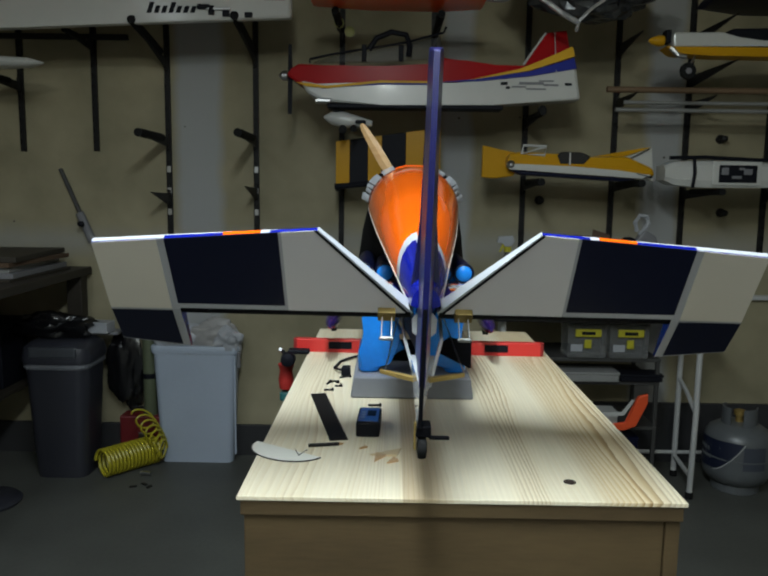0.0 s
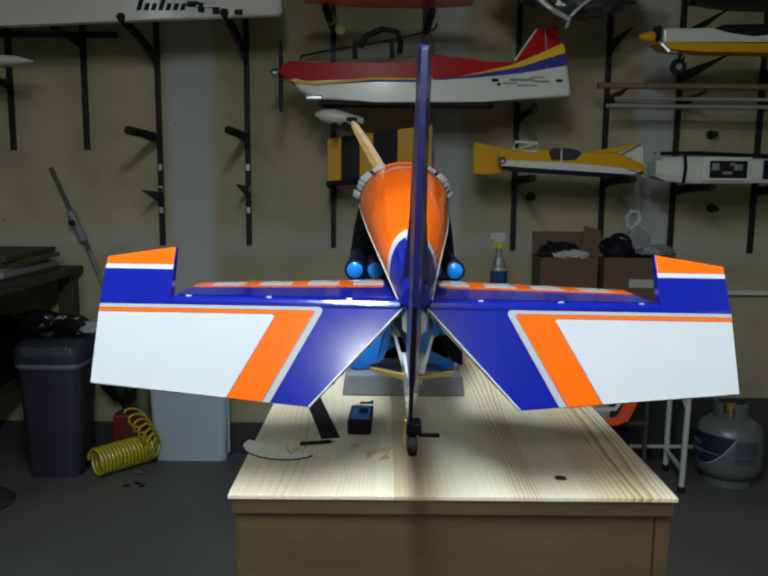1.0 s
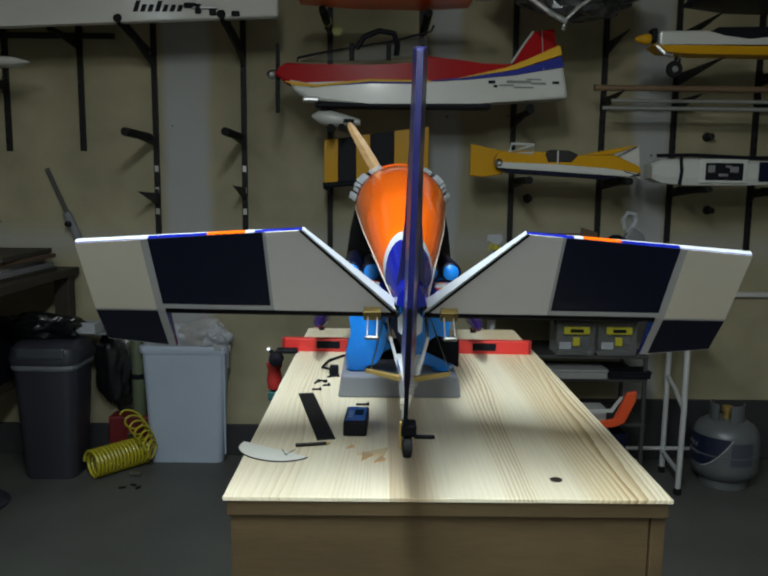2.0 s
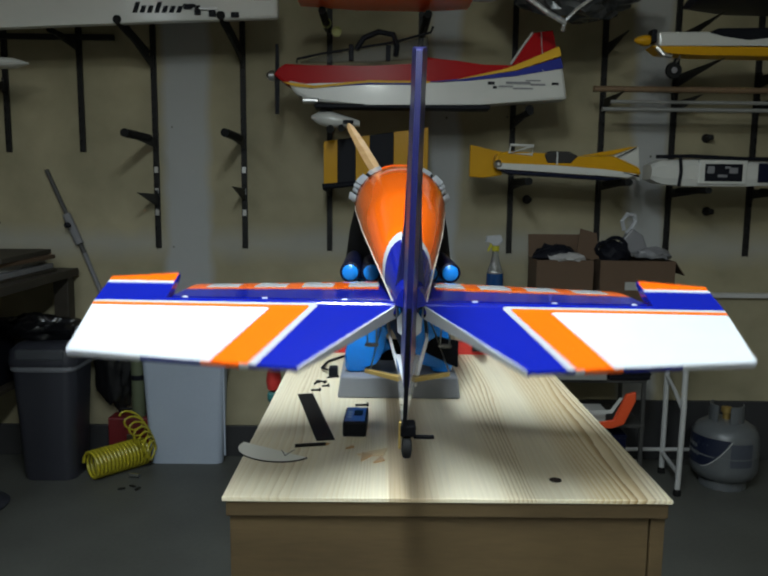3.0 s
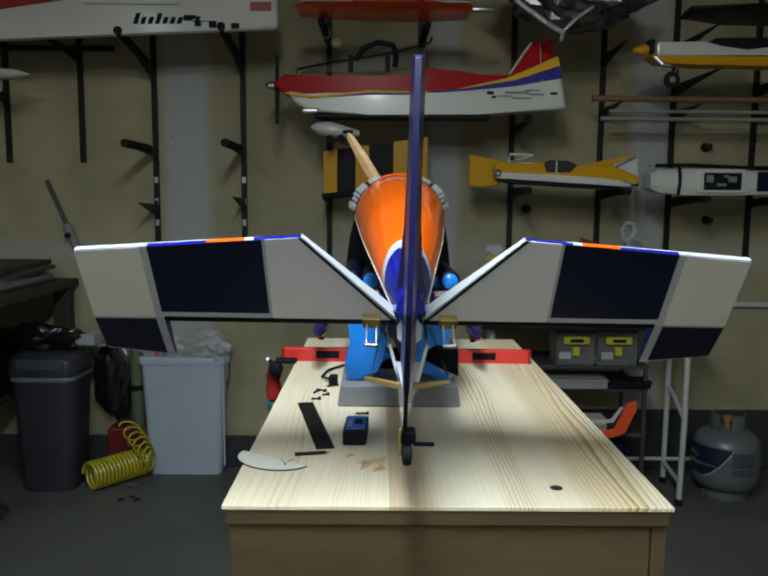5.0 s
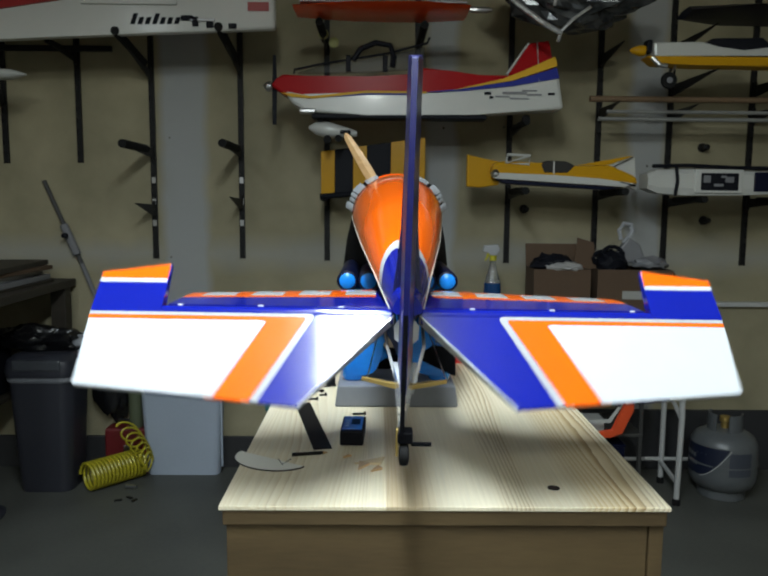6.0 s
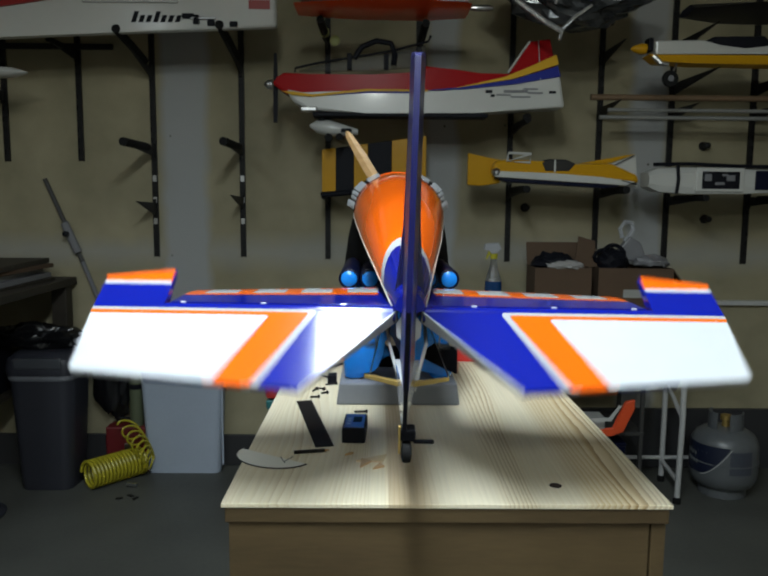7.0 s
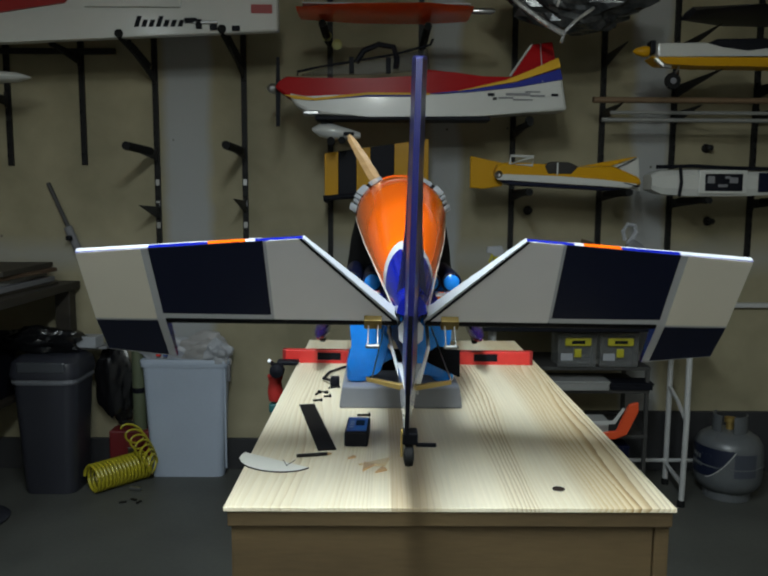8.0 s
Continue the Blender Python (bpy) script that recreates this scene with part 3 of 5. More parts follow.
def fin_and_rudder():
    fin = []
    for z, le, t in ((0.02, 0.26, 0.022), (0.06, 0.215, 0.017), (0.12, 0.17, 0.012), (0.22, 0.13, 0.010), (0.344, 0.10, 0.009)):
        fin.append([(-t, 0.006, z), (t, 0.006, z), (t * 0.9, le * 0.5, z), (0.0015, le, z), (-0.0015, le, z), (-t * 0.9, le * 0.5, z)])
    part("fin", loft(fin), FIN_GLOSS, plane, "glossy dark blue vertical fin").matrix_basis = pose(0, 0, 0, 0, 0.9, 0)
    rings = []
    for z, drop, te, t in ((-0.062, 0.0, -0.176, 0.020), (0.06, 0.0, -0.178, 0.020), (0.24, 0.008, -0.172, 0.020), (0.344, 0.030, -0.168, 0.020), (0.349, 0.032, -0.164, 0.017)):
        rings.append([(-t / 2, -0.004, z), (-t / 2 * 0.76, -0.06, z - drop * 0.35), (-0.0036, te, z - drop), (0.0036, te, z - drop), (t / 2 * 0.76, -0.06, z - drop * 0.35), (t / 2, -0.004, z)])
    r = part("rudder", loft(rings), RUDDER_BLUE, plane, "tall glossy blue rudder")
    r.matrix_basis = pose(0, 0, 0, 0, 0.9, -2.4)
    foot = []
    for z, le, te, t in ((-0.0625, -0.004, -0.176, 0.034), (-0.09, -0.03, -0.174, 0.026), (-0.118, -0.10, -0.170, 0.007)):
        foot.append([(-t / 2, le, z), (-0.0024, te, z), (0.0024, te, z), (t / 2, le, z)])
    # white stands in for the pale bench mirrored in the glossy rudder
    part("rudder_foot", loft(foot), WHITE, r, "tapered rudder foot, white for the bench mirrored in it")
    part("trailing_edge", loft([[(-0.0026, -0.1775, z), (0.0026, -0.1775, z), (0.0026, -0.172, z), (-0.0026, -0.172, z)] for z in (-0.112, 0.06)]), BLACK, r, "dark trailing edge")
    for k in (-1, 1):
        arm = loft([[(k * 0.008, -0.055 + a, -0.084 + b) for a, b in ((-0.006, -0.003), (0.006, -0.003), (0.006, 0.003), (-0.006, 0.003))],
                    [(k * 0.056, -0.050 + a, -0.076 + b) for a, b in ((-0.004, -0.002), (0.004, -0.002), (0.004, 0.002), (-0.004, 0.002))]])
        part("rudder_horn", arm, BRASS, r, "brass rudder tiller arm")
        part("pull_cable", pipe([(k * 0.052, -0.05, -0.074), (k * 0.03, 0.20, -0.02)], 0.0009, 6), STEEL, plane, "thin steel pull cable")
    for k in (-1, 1):
        part("belly_stripe", pipe([(k * 0.034, 0.30, 0.0), (k * 0.026, 0.02, -0.045), (k * 0.008, -0.03, -0.10)], 0.0025, 6), WHITE, plane, "white belly pinstripe")
    w = part("tail_wheel", lathe([(0.006, -0.006), (0.0125, -0.0045), (0.0135, 0), (0.0125, 0.0045), (0.006, 0.006)], 22, axis="x", c=(-0.006, -0.168, -0.136), ), RUBBER, plane, "small black tail wheel", smooth=True)
    part("wheel_fork", box(-0.016, -0.013, -0.172, -0.164, -0.138, -0.105, 0.001), BRASS, plane, "bright wheel fork")
    part("fork_bracket", box(-0.014, 0.004, -0.176, -0.150, -0.122, -0.108, 0.002), BLACK, plane)
    part("steering_arm", box(0.002, 0.026, -0.170, -0.164, -0.126, -0.122, 0.001), BLACK, plane)
    return r


fin_and_rudder()


def nose_gear_and_prop():
    # sprung carbon legs with pants
    for s in (-1, 1):
        rows = []
        for k in range(9):
            u = k / 8
            x = s * (0.10 + 0.09 * u ** 0.9)
            z = -0.02 - 0.15 * u
            w = 0.045 * (1 - 0.55 * u)
            rows.append([(x - s * 0.004, 0.80 - w, z), (x + s * 0.002, 0.80 - w, z), (x + s * 0.002, 0.80 + w, z), (x - s * 0.004, 0.80 + w, z)])
        part("gear_leg", loft(rows), BLACK, plane, "black carbon landing gear leg")
        pant = []
        for k, (y, r) in enumerate(((0.70, 0.006), (0.72, 0.018), (0.76, 0.027), (0.82, 0.031), (0.88, 0.027), (0.91, 0.012))):
            pant.append(circle((s * 0.19, y, -0.158), r * 0.62, 14, "y", r * 0.62))
        part("wheel_pant", loft(pant), PURPLE, plane, "dark purple wheel pant", smooth=True)
        part("wheel", lathe([(0.012, -0.008), (0.020, -0.006), (0.020, 0.006), (0.012, 0.008)], 18, axis="x", c=(s * 0.19, 0.82, -0.172)), RUBBER, plane)
    hub = (0.006, 1.13, 0.105)
    part("spinner", lathe([(0.04, 0), (0.036, 0.02), (0.022, 0.045), (0.003, 0.06)], 20, axis="y", c=hub), WHITE, plane, "white spinner", smooth=True)
    tip = Vector((-0.150, 1.135, 0.355))
    for s in (1, -1):
        d = (tip - Vector(hub)).normalized() * s
        side = d.cross(Vector((0, 1, 0))).normalized()
        rows = []
        for k, (u, w) in enumerate(((0.02, 0.011), (0.08, 0.013), (0.16, 0.016), (0.22, 0.014), (0.27, 0.010), (0.285, 0.004))):
            c = Vector(hub) + d * u
            tw = Vector((0, 0.010 * (1 - u / 0.3), 0))
            rows.append([c - side * w - tw, c + Vector((0, -0.004, 0)), c + side * w + tw, c + Vector((0, 0.004, 0))])
        part("propeller_blade", loft(rows), WOOD, plane, "varnished wooden propeller blade")


nose_gear_and_prop()


def stand():
    t = thing("airplane_stand", "blue and grey plastic airplane stand on the workbench", "stand", pose(0.043, 1.44, TOP))
    part("base_tray", prism([(-0.124, 0), (0.124, 0), (0.118, 0.045), (-0.118, 0.045)], 0, 0.30, "y", 0.004), STAND_GREY, t, "grey plastic tray")
    for s in (-1, 1):
        for y0 in (0.03, 0.20):
            up = [(0.112, 0.044), (0.108, 0.085), (0.100, 0.125), (0.090, 0.163), (0.098, 0.195), (0.120, 0.226), (0.10, 0.236), (0.060, 0.228), (0.048, 0.170), (0.037, 0.125), (0.016, 0.103), (0.018, 0.088), (0.048, 0.082), (0.060, 0.070), (0.066, 0.044)]
            part("upright", prism([(s * x, z) for x, z in up], y0, y0 + 0.05, "y", 0.013), FOAM_BLUE, t, "bright blue curved upright", True)
        part("side_rail", box(min(s * 0.088, s * 0.112), max(s * 0.088, s * 0.112), 0.0805, 0.1995, 0.046, 0.085, 0.006), FOAM_BLUE, t)
    part("strap", loft([[(0.052, 0.028, 0.09), (0.052, 0.032, 0.125), (0.060, 0.032, 0.125), (0.060, 0.028, 0.09)], [(0.116, 0.024, 0.06), (0.116, 0.026, 0.115), (0.120, 0.026, 0.115), (0.120, 0.024, 0.06)]]), BLACK, t, "black strap round the upright")
    part("brace", pipe([(-0.10, 0.055, 0.075), (-0.045, 0.055, 0.10), (0.045, 0.055, 0.10), (0.10, 0.055, 0.075)], 0.012, 10), BLACK, t, "black cross brace", True)
    part("cross_web", box(-0.07, 0.07, 0.14, 0.16, 0.0455, 0.075, 0.004), BLACK, t, "black cross web")
    for s in (-1, 1):
        for x in (0.10, 0.058):
            c = (s * x, 0.02, 0.253)
            part("foam_roll", lathe([(0.0165, 0.0), (0.020, 0.001), (0.021, 0.004), (0.021, 0.276), (0.018, 0.28)], 24, axis="y", c=c), NAVY, t, "dark padded roll", True)
            part("roll_end", lathe([(0.004, -0.003), (0.013, -0.002), (0.0165, 0.0005)], 24, axis="y", c=c), FOAM_BLUE, t, "bright blue roll end", True)
    return t


stand()

def shop_light(x, y, length):
    t = thing("shop_light", "unseen long white fluorescent shop light hung from the ceiling", "ceiling light", pose(x, y, 2.36), group="shop lights")
    part("reflector", prism([(-0.105, 0.004), (-0.06, 0.05), (0.06, 0.05), (0.105, 0.004), (0.102, 0.003), (0.058, 0.046), (-0.058, 0.046), (-0.102, 0.003)], -length / 2 - 0.02, length / 2 + 0.02, "y"), TABLE_WHITE, t, "white enamelled reflector")
    for q in (-0.4, 0.4):
        part("chain", pipe([(0, q * length, 0.05), (0, q * length, CEILING - 2.36)], 0.003, 6), STEEL, t)


# housings for the overhead tube and the two added fill tubes
for lamp_x, lamp_y, lamp_length in ((-0.08, 0.45, 1.5), (-1.38, 0.5, 2.4), (1.38, 0.5, 2.4)):
    shop_light(lamp_x, lamp_y, lamp_length)


# invented holder above each added fill bulb
def added_socket(x, y):
    t = thing("fill_bulb_socket", "added unseen white ceramic bulb socket on the garage ceiling", "lamp socket", pose(x, y, CEILING), group="bulb sockets")
    part("holder", lathe([(0.055, 0.0), (0.055, -0.018), (0.026, -0.03), (0.022, -0.06)], 20), TABLE_WHITE, t, "", True)


for bulb_x, bulb_y, bulb_z, bulb_power in FILL_BULBS:
    added_socket(bulb_x, bulb_y)

# ---- things on the bench ----


def bench_things():
    t = thing("spirit_level", "long red box-section level lying across the workbench", "level", pose(0.071, 1.862, TOP, 0, 0, -1.6))
    part("beam", box(-0.315, 0.315, -0.011, 0.011, 0, 0.034, 0.002), RED_PLASTIC, t)
    for x in (-0.20, 0.0, 0.20):
        part("vial_window", box(x - 0.030, x + 0.030, -0.0125, 0.0125, 0.009, 0.028, 0.001), BOX_BLACK, t, "dark vial window")
    for x in (-0.316, 0.316):
        part("end_cap", box(x - 0.004, x + 0.004, -0.0118, 0.0118, -0.0004 + 0.0008, 0.0348, 0.001), RED_DARK, t)
    r = thing("steel_rule", "dark grey flat rule lying on the workbench", "ruler", pose(-0.117, 1.326, TOP, 0, 0, 12.5))
    part("blade", box(-0.0155, 0.0155, -0.142, 0.142, 0.0, 0.0022, 0.0005), RULE, r)
    for k in range(14):
        part("graduation", box(0.009, 0.0145, -0.135 + k * 0.02, -0.1342 + k * 0.02, 0.0021, 0.0025), RULE_LINE, r)
    b = thing("battery_checker", "small black box with a blue face on the workbench", "battery checker", pose(-0.0375, 1.25, TOP, 0, 0, -2))
    part("case", box(-0.020, 0.020, -0.045, 0.045, 0, 0.026, 0.003), BOX_BLACK, b)
    part("face_plate", box(-0.017, 0.017, -0.038, 0.038, 0.0255, 0.0272, 0.0005), BOX_BLUE, b, "blue printed face")
    part("display", box(-0.003, 0.012, -0.010, 0.020, 0.0270, 0.0279, 0.0003), BOX_BLACK, b)
    for k in range(3):
        part("face_mark", box(-0.013, -0.006, -0.022 + k * 0.014, -0.016 + k * 0.014, 0.0270, 0.0277), RULE_MARK, b)
    p = thing("curved_template", "white curved plastic template lying on the workbench", "template", pose(-0.178, 1.118, TOP))
    out = []
    for k in range(17):
        a = math.pi * (1.02 + 0.96 * k / 16)
        out.append((0.066 * math.cos(a) + 0.0, 0.028 + 0.058 * math.sin(a) * 0.9))
    part("sheet", moved(prism(out, 0, 0.0018, "z"), Matrix.Rotation(radians(-32), 4, "Z")), PAPER, p)
    rim = [Matrix.Rotation(radians(-32), 4, "Z") @ Vector((px, py, 0.0012)) for px, py in out]
    part("dark_edge", pipe(rim, 0.0011, 5), RULE, p, "dark edge of the template")
    part("pencil_mark", moved(box(-0.0006, 0.0006, -0.014, 0.014, 0.0017, 0.0021), pose(0.030, 0.004, 0, 0, 0, 20)), RULE, p)
    part("pencil_mark", moved(box(-0.0006, 0.0006, -0.014, 0.014, 0.0017, 0.0021), pose(0.039, 0.006, 0, 0, 0, -25)), RULE, p)
    k = thing("pencil", "short dark pencil lying on the workbench", "pencil", pose(-0.108, 1.158, TOP + 0.0032, 0, 0, 12))
    part("shaft", pipe([(-0.026, 0, 0), (0.024, 0, 0)], 0.0032, 6), RULE, k)
    part("tip", pipe([(0.0241, 0, 0), (0.032, 0, 0)], 0.003, 6, r_end=0.0006), WOOD, k)
    for x, y, rz, a, c in ((-0.045, 1.153, 20, 0.008, 0.005), (-0.004, 1.132, -25, 0.020, 0.024), (-0.022, 1.112, 40, 0.016, 0.014), (0.002, 1.098, 10, 0.010, 0.012)):
        sc = thing("wood_offcut", "small pale balsa offcut on the workbench", "wood scrap", pose(x, y, TOP, 0, 0, rz), group="balsa offcuts")
        part("piece", prism([(-a, -c), (a, -c * 0.4), (a * 0.6, c)], 0, 0.003, "z", 0.0004), WOOD if c < 0.02 else BALSA, sc)
    for x, y, rz, l in ((-0.102, 1.60, 30, 0.012), (-0.133, 1.548, 70, 0.009), (-0.130, 1.492, 10, 0.008), (-0.12, 1.56, -40, 0.006), (-0.032, 1.387, 5, 0.011), (-0.112, 1.525, 20, 0.006)):
        sc = thing("screw", "small dark screw on the workbench", "screw", pose(x, y, TOP + 0.0025, 0, 0, rz), group="loose screws")
        part("shank", pipe([(-l, 0, 0), (l, 0, 0)], 0.0022, 6), RULE, sc)
        part("head", lathe([(0.0045, 0), (0.0045, 0.003), (0.002, 0.004)], 8, c=(l, 0, 0), axis="x"), RULE, sc)
    c = thing("servo_cable", "black tool with a thin cable on the workbench", "tool", pose(-0.10, 1.62, TOP))
    part("body", box(-0.010, 0.010, -0.012, 0.012, 0, 0.022, 0.003), BOX_BLACK, c)
    part("cable", pipe([(-0.006, 0.0, 0.012), (-0.03, 0.05, 0.006), (-0.02, 0.12, 0.005), (0.01, 0.17, 0.005), (0.04, 0.2, 0.005)], 0.003, 6), BOX_BLACK, c)
    g = thing("bar_clamp", "red and black clamp gripping the workbench edge", "clamp", pose(-0.236, 1.84, TOP))
    part("jaw", box(-0.024, 0.03, -0.014, 0.014, 0.0, 0.012, 0.004), BOX_BLACK, g)
    part("grip", lathe([(0.006, -0.098), (0.017, -0.092), (0.020, -0.070), (0.016, -0.045), (0.021, -0.028), (0.010, -0.022)], 14, c=(-0.030, 0.0, 0.0)), CLAMP_RED, g, "worn red grip", True)
    part("knob", lathe([(0.006, -0.022), (0.017, -0.018), (0.019, 0.0), (0.015, 0.016), (0.005, 0.020)], 14, axis="y", c=(-0.022, -0.02, -0.010)), BOX_BLACK, g, "black round knob", True)
    part("spindle", pipe([(-0.040, -0.03, 0.016), (-0.030, 0.0, -0.004), (-0.010, 0.02, -0.018)], 0.005, 8), STEEL, g)
    part("foot", box(-0.046, -0.022, -0.012, 0.012, -0.125, -0.099, 0.006), TEAL, g)


CLAMP_RED = surface("worn_red_plastic", (0.33, 0.018, 0.014), rough=0.5)
RED_BOX = surface("dark_red_enamel", (0.13, 0.010, 0.012), rough=0.45)
RED_DARK = surface("dark_red_plastic", (0.25, 0.012, 0.012), rough=0.4)
RULE = film("dark_rule_steel", (0.010, 0.009, 0.008), 0.6, 0.0, 0.2)
RULE_LINE = surface("dull_rule_line", (0.030, 0.029, 0.028), rough=0.6)
RULE_MARK = surface("pale_marking", (0.45, 0.5, 0.6), rough=0.6)
BOX_BLACK = film("black_case_plastic", (0.006, 0.0065, 0.010), 0.55, 0.0, 0.12)
BOX_BLUE = surface("blue_print", (0.04, 0.09, 0.32), rough=0.3)
PAPER = surface("white_sheet", (0.80, 0.78, 0.70), rough=0.5, spread=0.05)
BALSA = surface("balsa", (0.68, 0.52, 0.30), rough=0.6)
TEAL = surface("teal_plastic", (0.01, 0.09, 0.09), rough=0.4)
bench_things()


# ---- wall rails and brackets ----
def wall_rails():
    rows = ((-1.735, 1.47, 2.1), (-1.39, 1.475, 2.05), (-1.050, 1.028, 2.08), (-0.638, 1.031, 2.10), (-0.236, 1.023, 2.30), (0.185, 1.30, 2.35),
            (0.620, 1.018, 2.35), (1.037, 1.08, 2.35), (1.372, 1.024, 2.35), (1.756, 1.015, 2.35))
    for k, (x, lo, hi) in enumerate(rows):
        t = thing("shelf_rail", "black slotted steel shelf rail screwed to the wall", "shelf rail", pose(x, WALL_Y, lo), group="wall rails")
        h = hi - lo
        part("channel", prism([(-0.0125, 0), (0.0125, 0), (0.0125, -0.014), (0.009, -0.014), (0.009, -0.003), (-0.009, -0.003), (-0.009, -0.014), (-0.0125, -0.014)], 0, h, "z"), BRACKET, t)
        for q in range(int(h / 0.05)):
            part("slot_web", box(-0.009, 0.009, -0.013, -0.010, q * 0.05 + 0.004, q * 0.05 + 0.032), STEEL if k in (2, 3) and 2 < q < 8 and q % 2 else BRACKET, t)
    arms = ((-1.050, 1.535, 0.42, 0.018, 0.0), (-0.638, 1.54, 0.42, 0.018, 0.0), (-1.050, 1.275, 0.28, 0.010, 0.01), (-0.638, 1.305, 0.28, 0.010, 0.01),
            (-1.050, 1.89, 0.46, 0.018, 0.085), (-0.638, 1.91, 0.46, 0.018, 0.085), (-0.236, 1.635, 0.40, 0.014, 0.0), (0.62, 1.64, 0.40, 0.014, 0.0),
            (0.62, 1.355, 0.42, 0.016, 0.0), (1.037, 1.355, 0.42, 0.016, 0.0), (1.372, 1.325, 0.42, 0.014, 0.0), (1.756, 1.325, 0.42, 0.014, 0.0),
            (1.372, 1.845, 0.5, 0.010, 0.0), (1.756, 1.845, 0.5, 0.010, 0.0), (1.037, 1.735, 0.30, 0.010, 0.0), (1.372, 1.725, 0.30, 0.010, 0.0), (1.756, 1.725, 0.30, 0.010, 0.0),
            (-0.236, 1.318, 0.24, 0.014, 0.0), (0.185, 1.335, 0.24, 0.014, 0.0), (-0.236, 2.02, 0.45, 0.016, 0.0), (0.185, 2.00, 0.5, 0.016, 0.0),
            (-1.39, 1.965, 0.30, 0.012, 0.0), (-1.735, 1.78, 0.42, 0.014, 0.0), (1.037, 1.98, 0.32, 0.010, 0.0), (1.372, 2.026, 0.45, 0.010, 0.0), (1.756, 2.026, 0.45, 0.010, 0.0))
    for x, z, l, r, rise in arms:
        t = thing("shelf_bracket", "black padded steel bracket arm hooked into a wall rail", "bracket", pose(x, WALL_Y - 0.0145, z), group="bracket arms")
        part("hook_plate", box(-0.006, 0.006, -0.022, 0.0, -0.045, 0.025, 0.002), BRACKET, t)
        if r > 0.011:
            part("arm", prism([(-0.02, -0.035), (-0.02, 0.008), (-l + 0.02, 0.004 + rise), (-l + 0.02, -0.008 + rise)], -0.0035, 0.0035, "x", 0.001), BRACKET, t)
            part("sleeve", pipe([(0, -0.10, 0.0 + rise * 0.3), (0, -l * 0.6, rise * 0.66), (0, -l, rise)], r, 12), RUBBER, t, "black foam sleeve")
        else:
            part("arm", prism([(-0.02, -0.045), (-0.02, 0.008), (-l, 0.006 + rise)], -0.004, 0.004, "x", 0.001), BRACKET, t)
    t = thing("wall_crossbar", "dark steel bar fixed across the wall rails", "bar", pose(-1.52, WALL_Y - 0.03, 1.99))
    part("bar", box(-0.55, 0.30, -0.012, 0.012, -0.012, 0.012, 0.002), BRACKET, t)
    for x, z in ((1.535, 1.57), (1.56, 1.228), (0.70, 1.275)):
        t = thing("wall_hook", "small dark hook on the wall", "hook", pose(x, WALL_Y, z), group="wall hooks")
        part("plate", lathe([(0.022, 0), (0.02, -0.012), (0.012, -0.02), (0.010, -0.05), (0.014, -0.055), (0.005, -0.06)], 12, axis="y"), BRACKET, t)


wall_rails()


# ---- models on the wall ----
def side_shape(name, outline, y, half, material, parent, label="", bevel=0.008):
    """A body seen from its side: an outline in x and z, rounded to its thickness."""
    return part(name, prism(outline, y - half, y + half, "y", bevel), material, parent, label)


def white_wing():
    t = thing("white_model_wing", "white model wing with a dark name strip, on wall brackets", "model wing", pose(-1.1, 3.07, 1.99))
    # coordinates over the origin
    side_shape("panel", [(-0.85, -0.075), (-0.4, -0.052), (0.69, -0.003), (0.688, 0.14), (0.30, 0.26), (-0.85, 0.26)], 0, 0.022, BOARD_WHITE, t, bevel=0.012)
    side_shape("red_edge", [(-0.85, 0.02), (-0.52, 0.045), (-0.16, 0.10), (-0.10, 0.16), (-0.85, 0.2)], -0.0265, 0.006, RED_DARK, t, "dark red tip", bevel=0.002)
    side_shape("flap", [(-0.08, 0.085), (0.30, 0.085), (0.32, 0.2), (-0.05, 0.2)], -0.0275, 0.007, BOARD_WHITE, t, "raised white flap", bevel=0.002)
    for k in range(7):
        x = 0.112 + k * 0.029
        h = 0.042 if k in (0, 3) else 0.028
        side_shape("name_bar", [(x, 0.010 + k * 0.0004), (x + 0.018, 0.010 + k * 0.0004), (x + 0.018 + h * 0.35, 0.010 + h), (x + h * 0.35, 0.010 + h)], -0.0228, 0.0022, BOX_BLACK, t, "black slanted bar", bevel=0)
    for x, z, w, h in ((0.34, 0.035, 0.024, 0.010), (0.372, 0.022, 0.012, 0.018), (0.40, 0.028, 0.05, 0.006), (0.43, 0.01, 0.014, 0.012), (0.52, 0.006, 0.016, 0.010)):
        part("fitting", box(x - w, x + w, -0.034, -0.0225, z - h, z + h, 0.003), BOX_BLACK if w < 0.03 else STEEL, t, "small dark fitting")
    part("red_mark", box(0.58, 0.665, -0.0245, -0.0222, 0.065, 0.10, 0.001), RED_DARK, t)


BOARD_WHITE = film("aged_white_film", (0.46, 0.46, 0.435), 0.3)
white_wing()


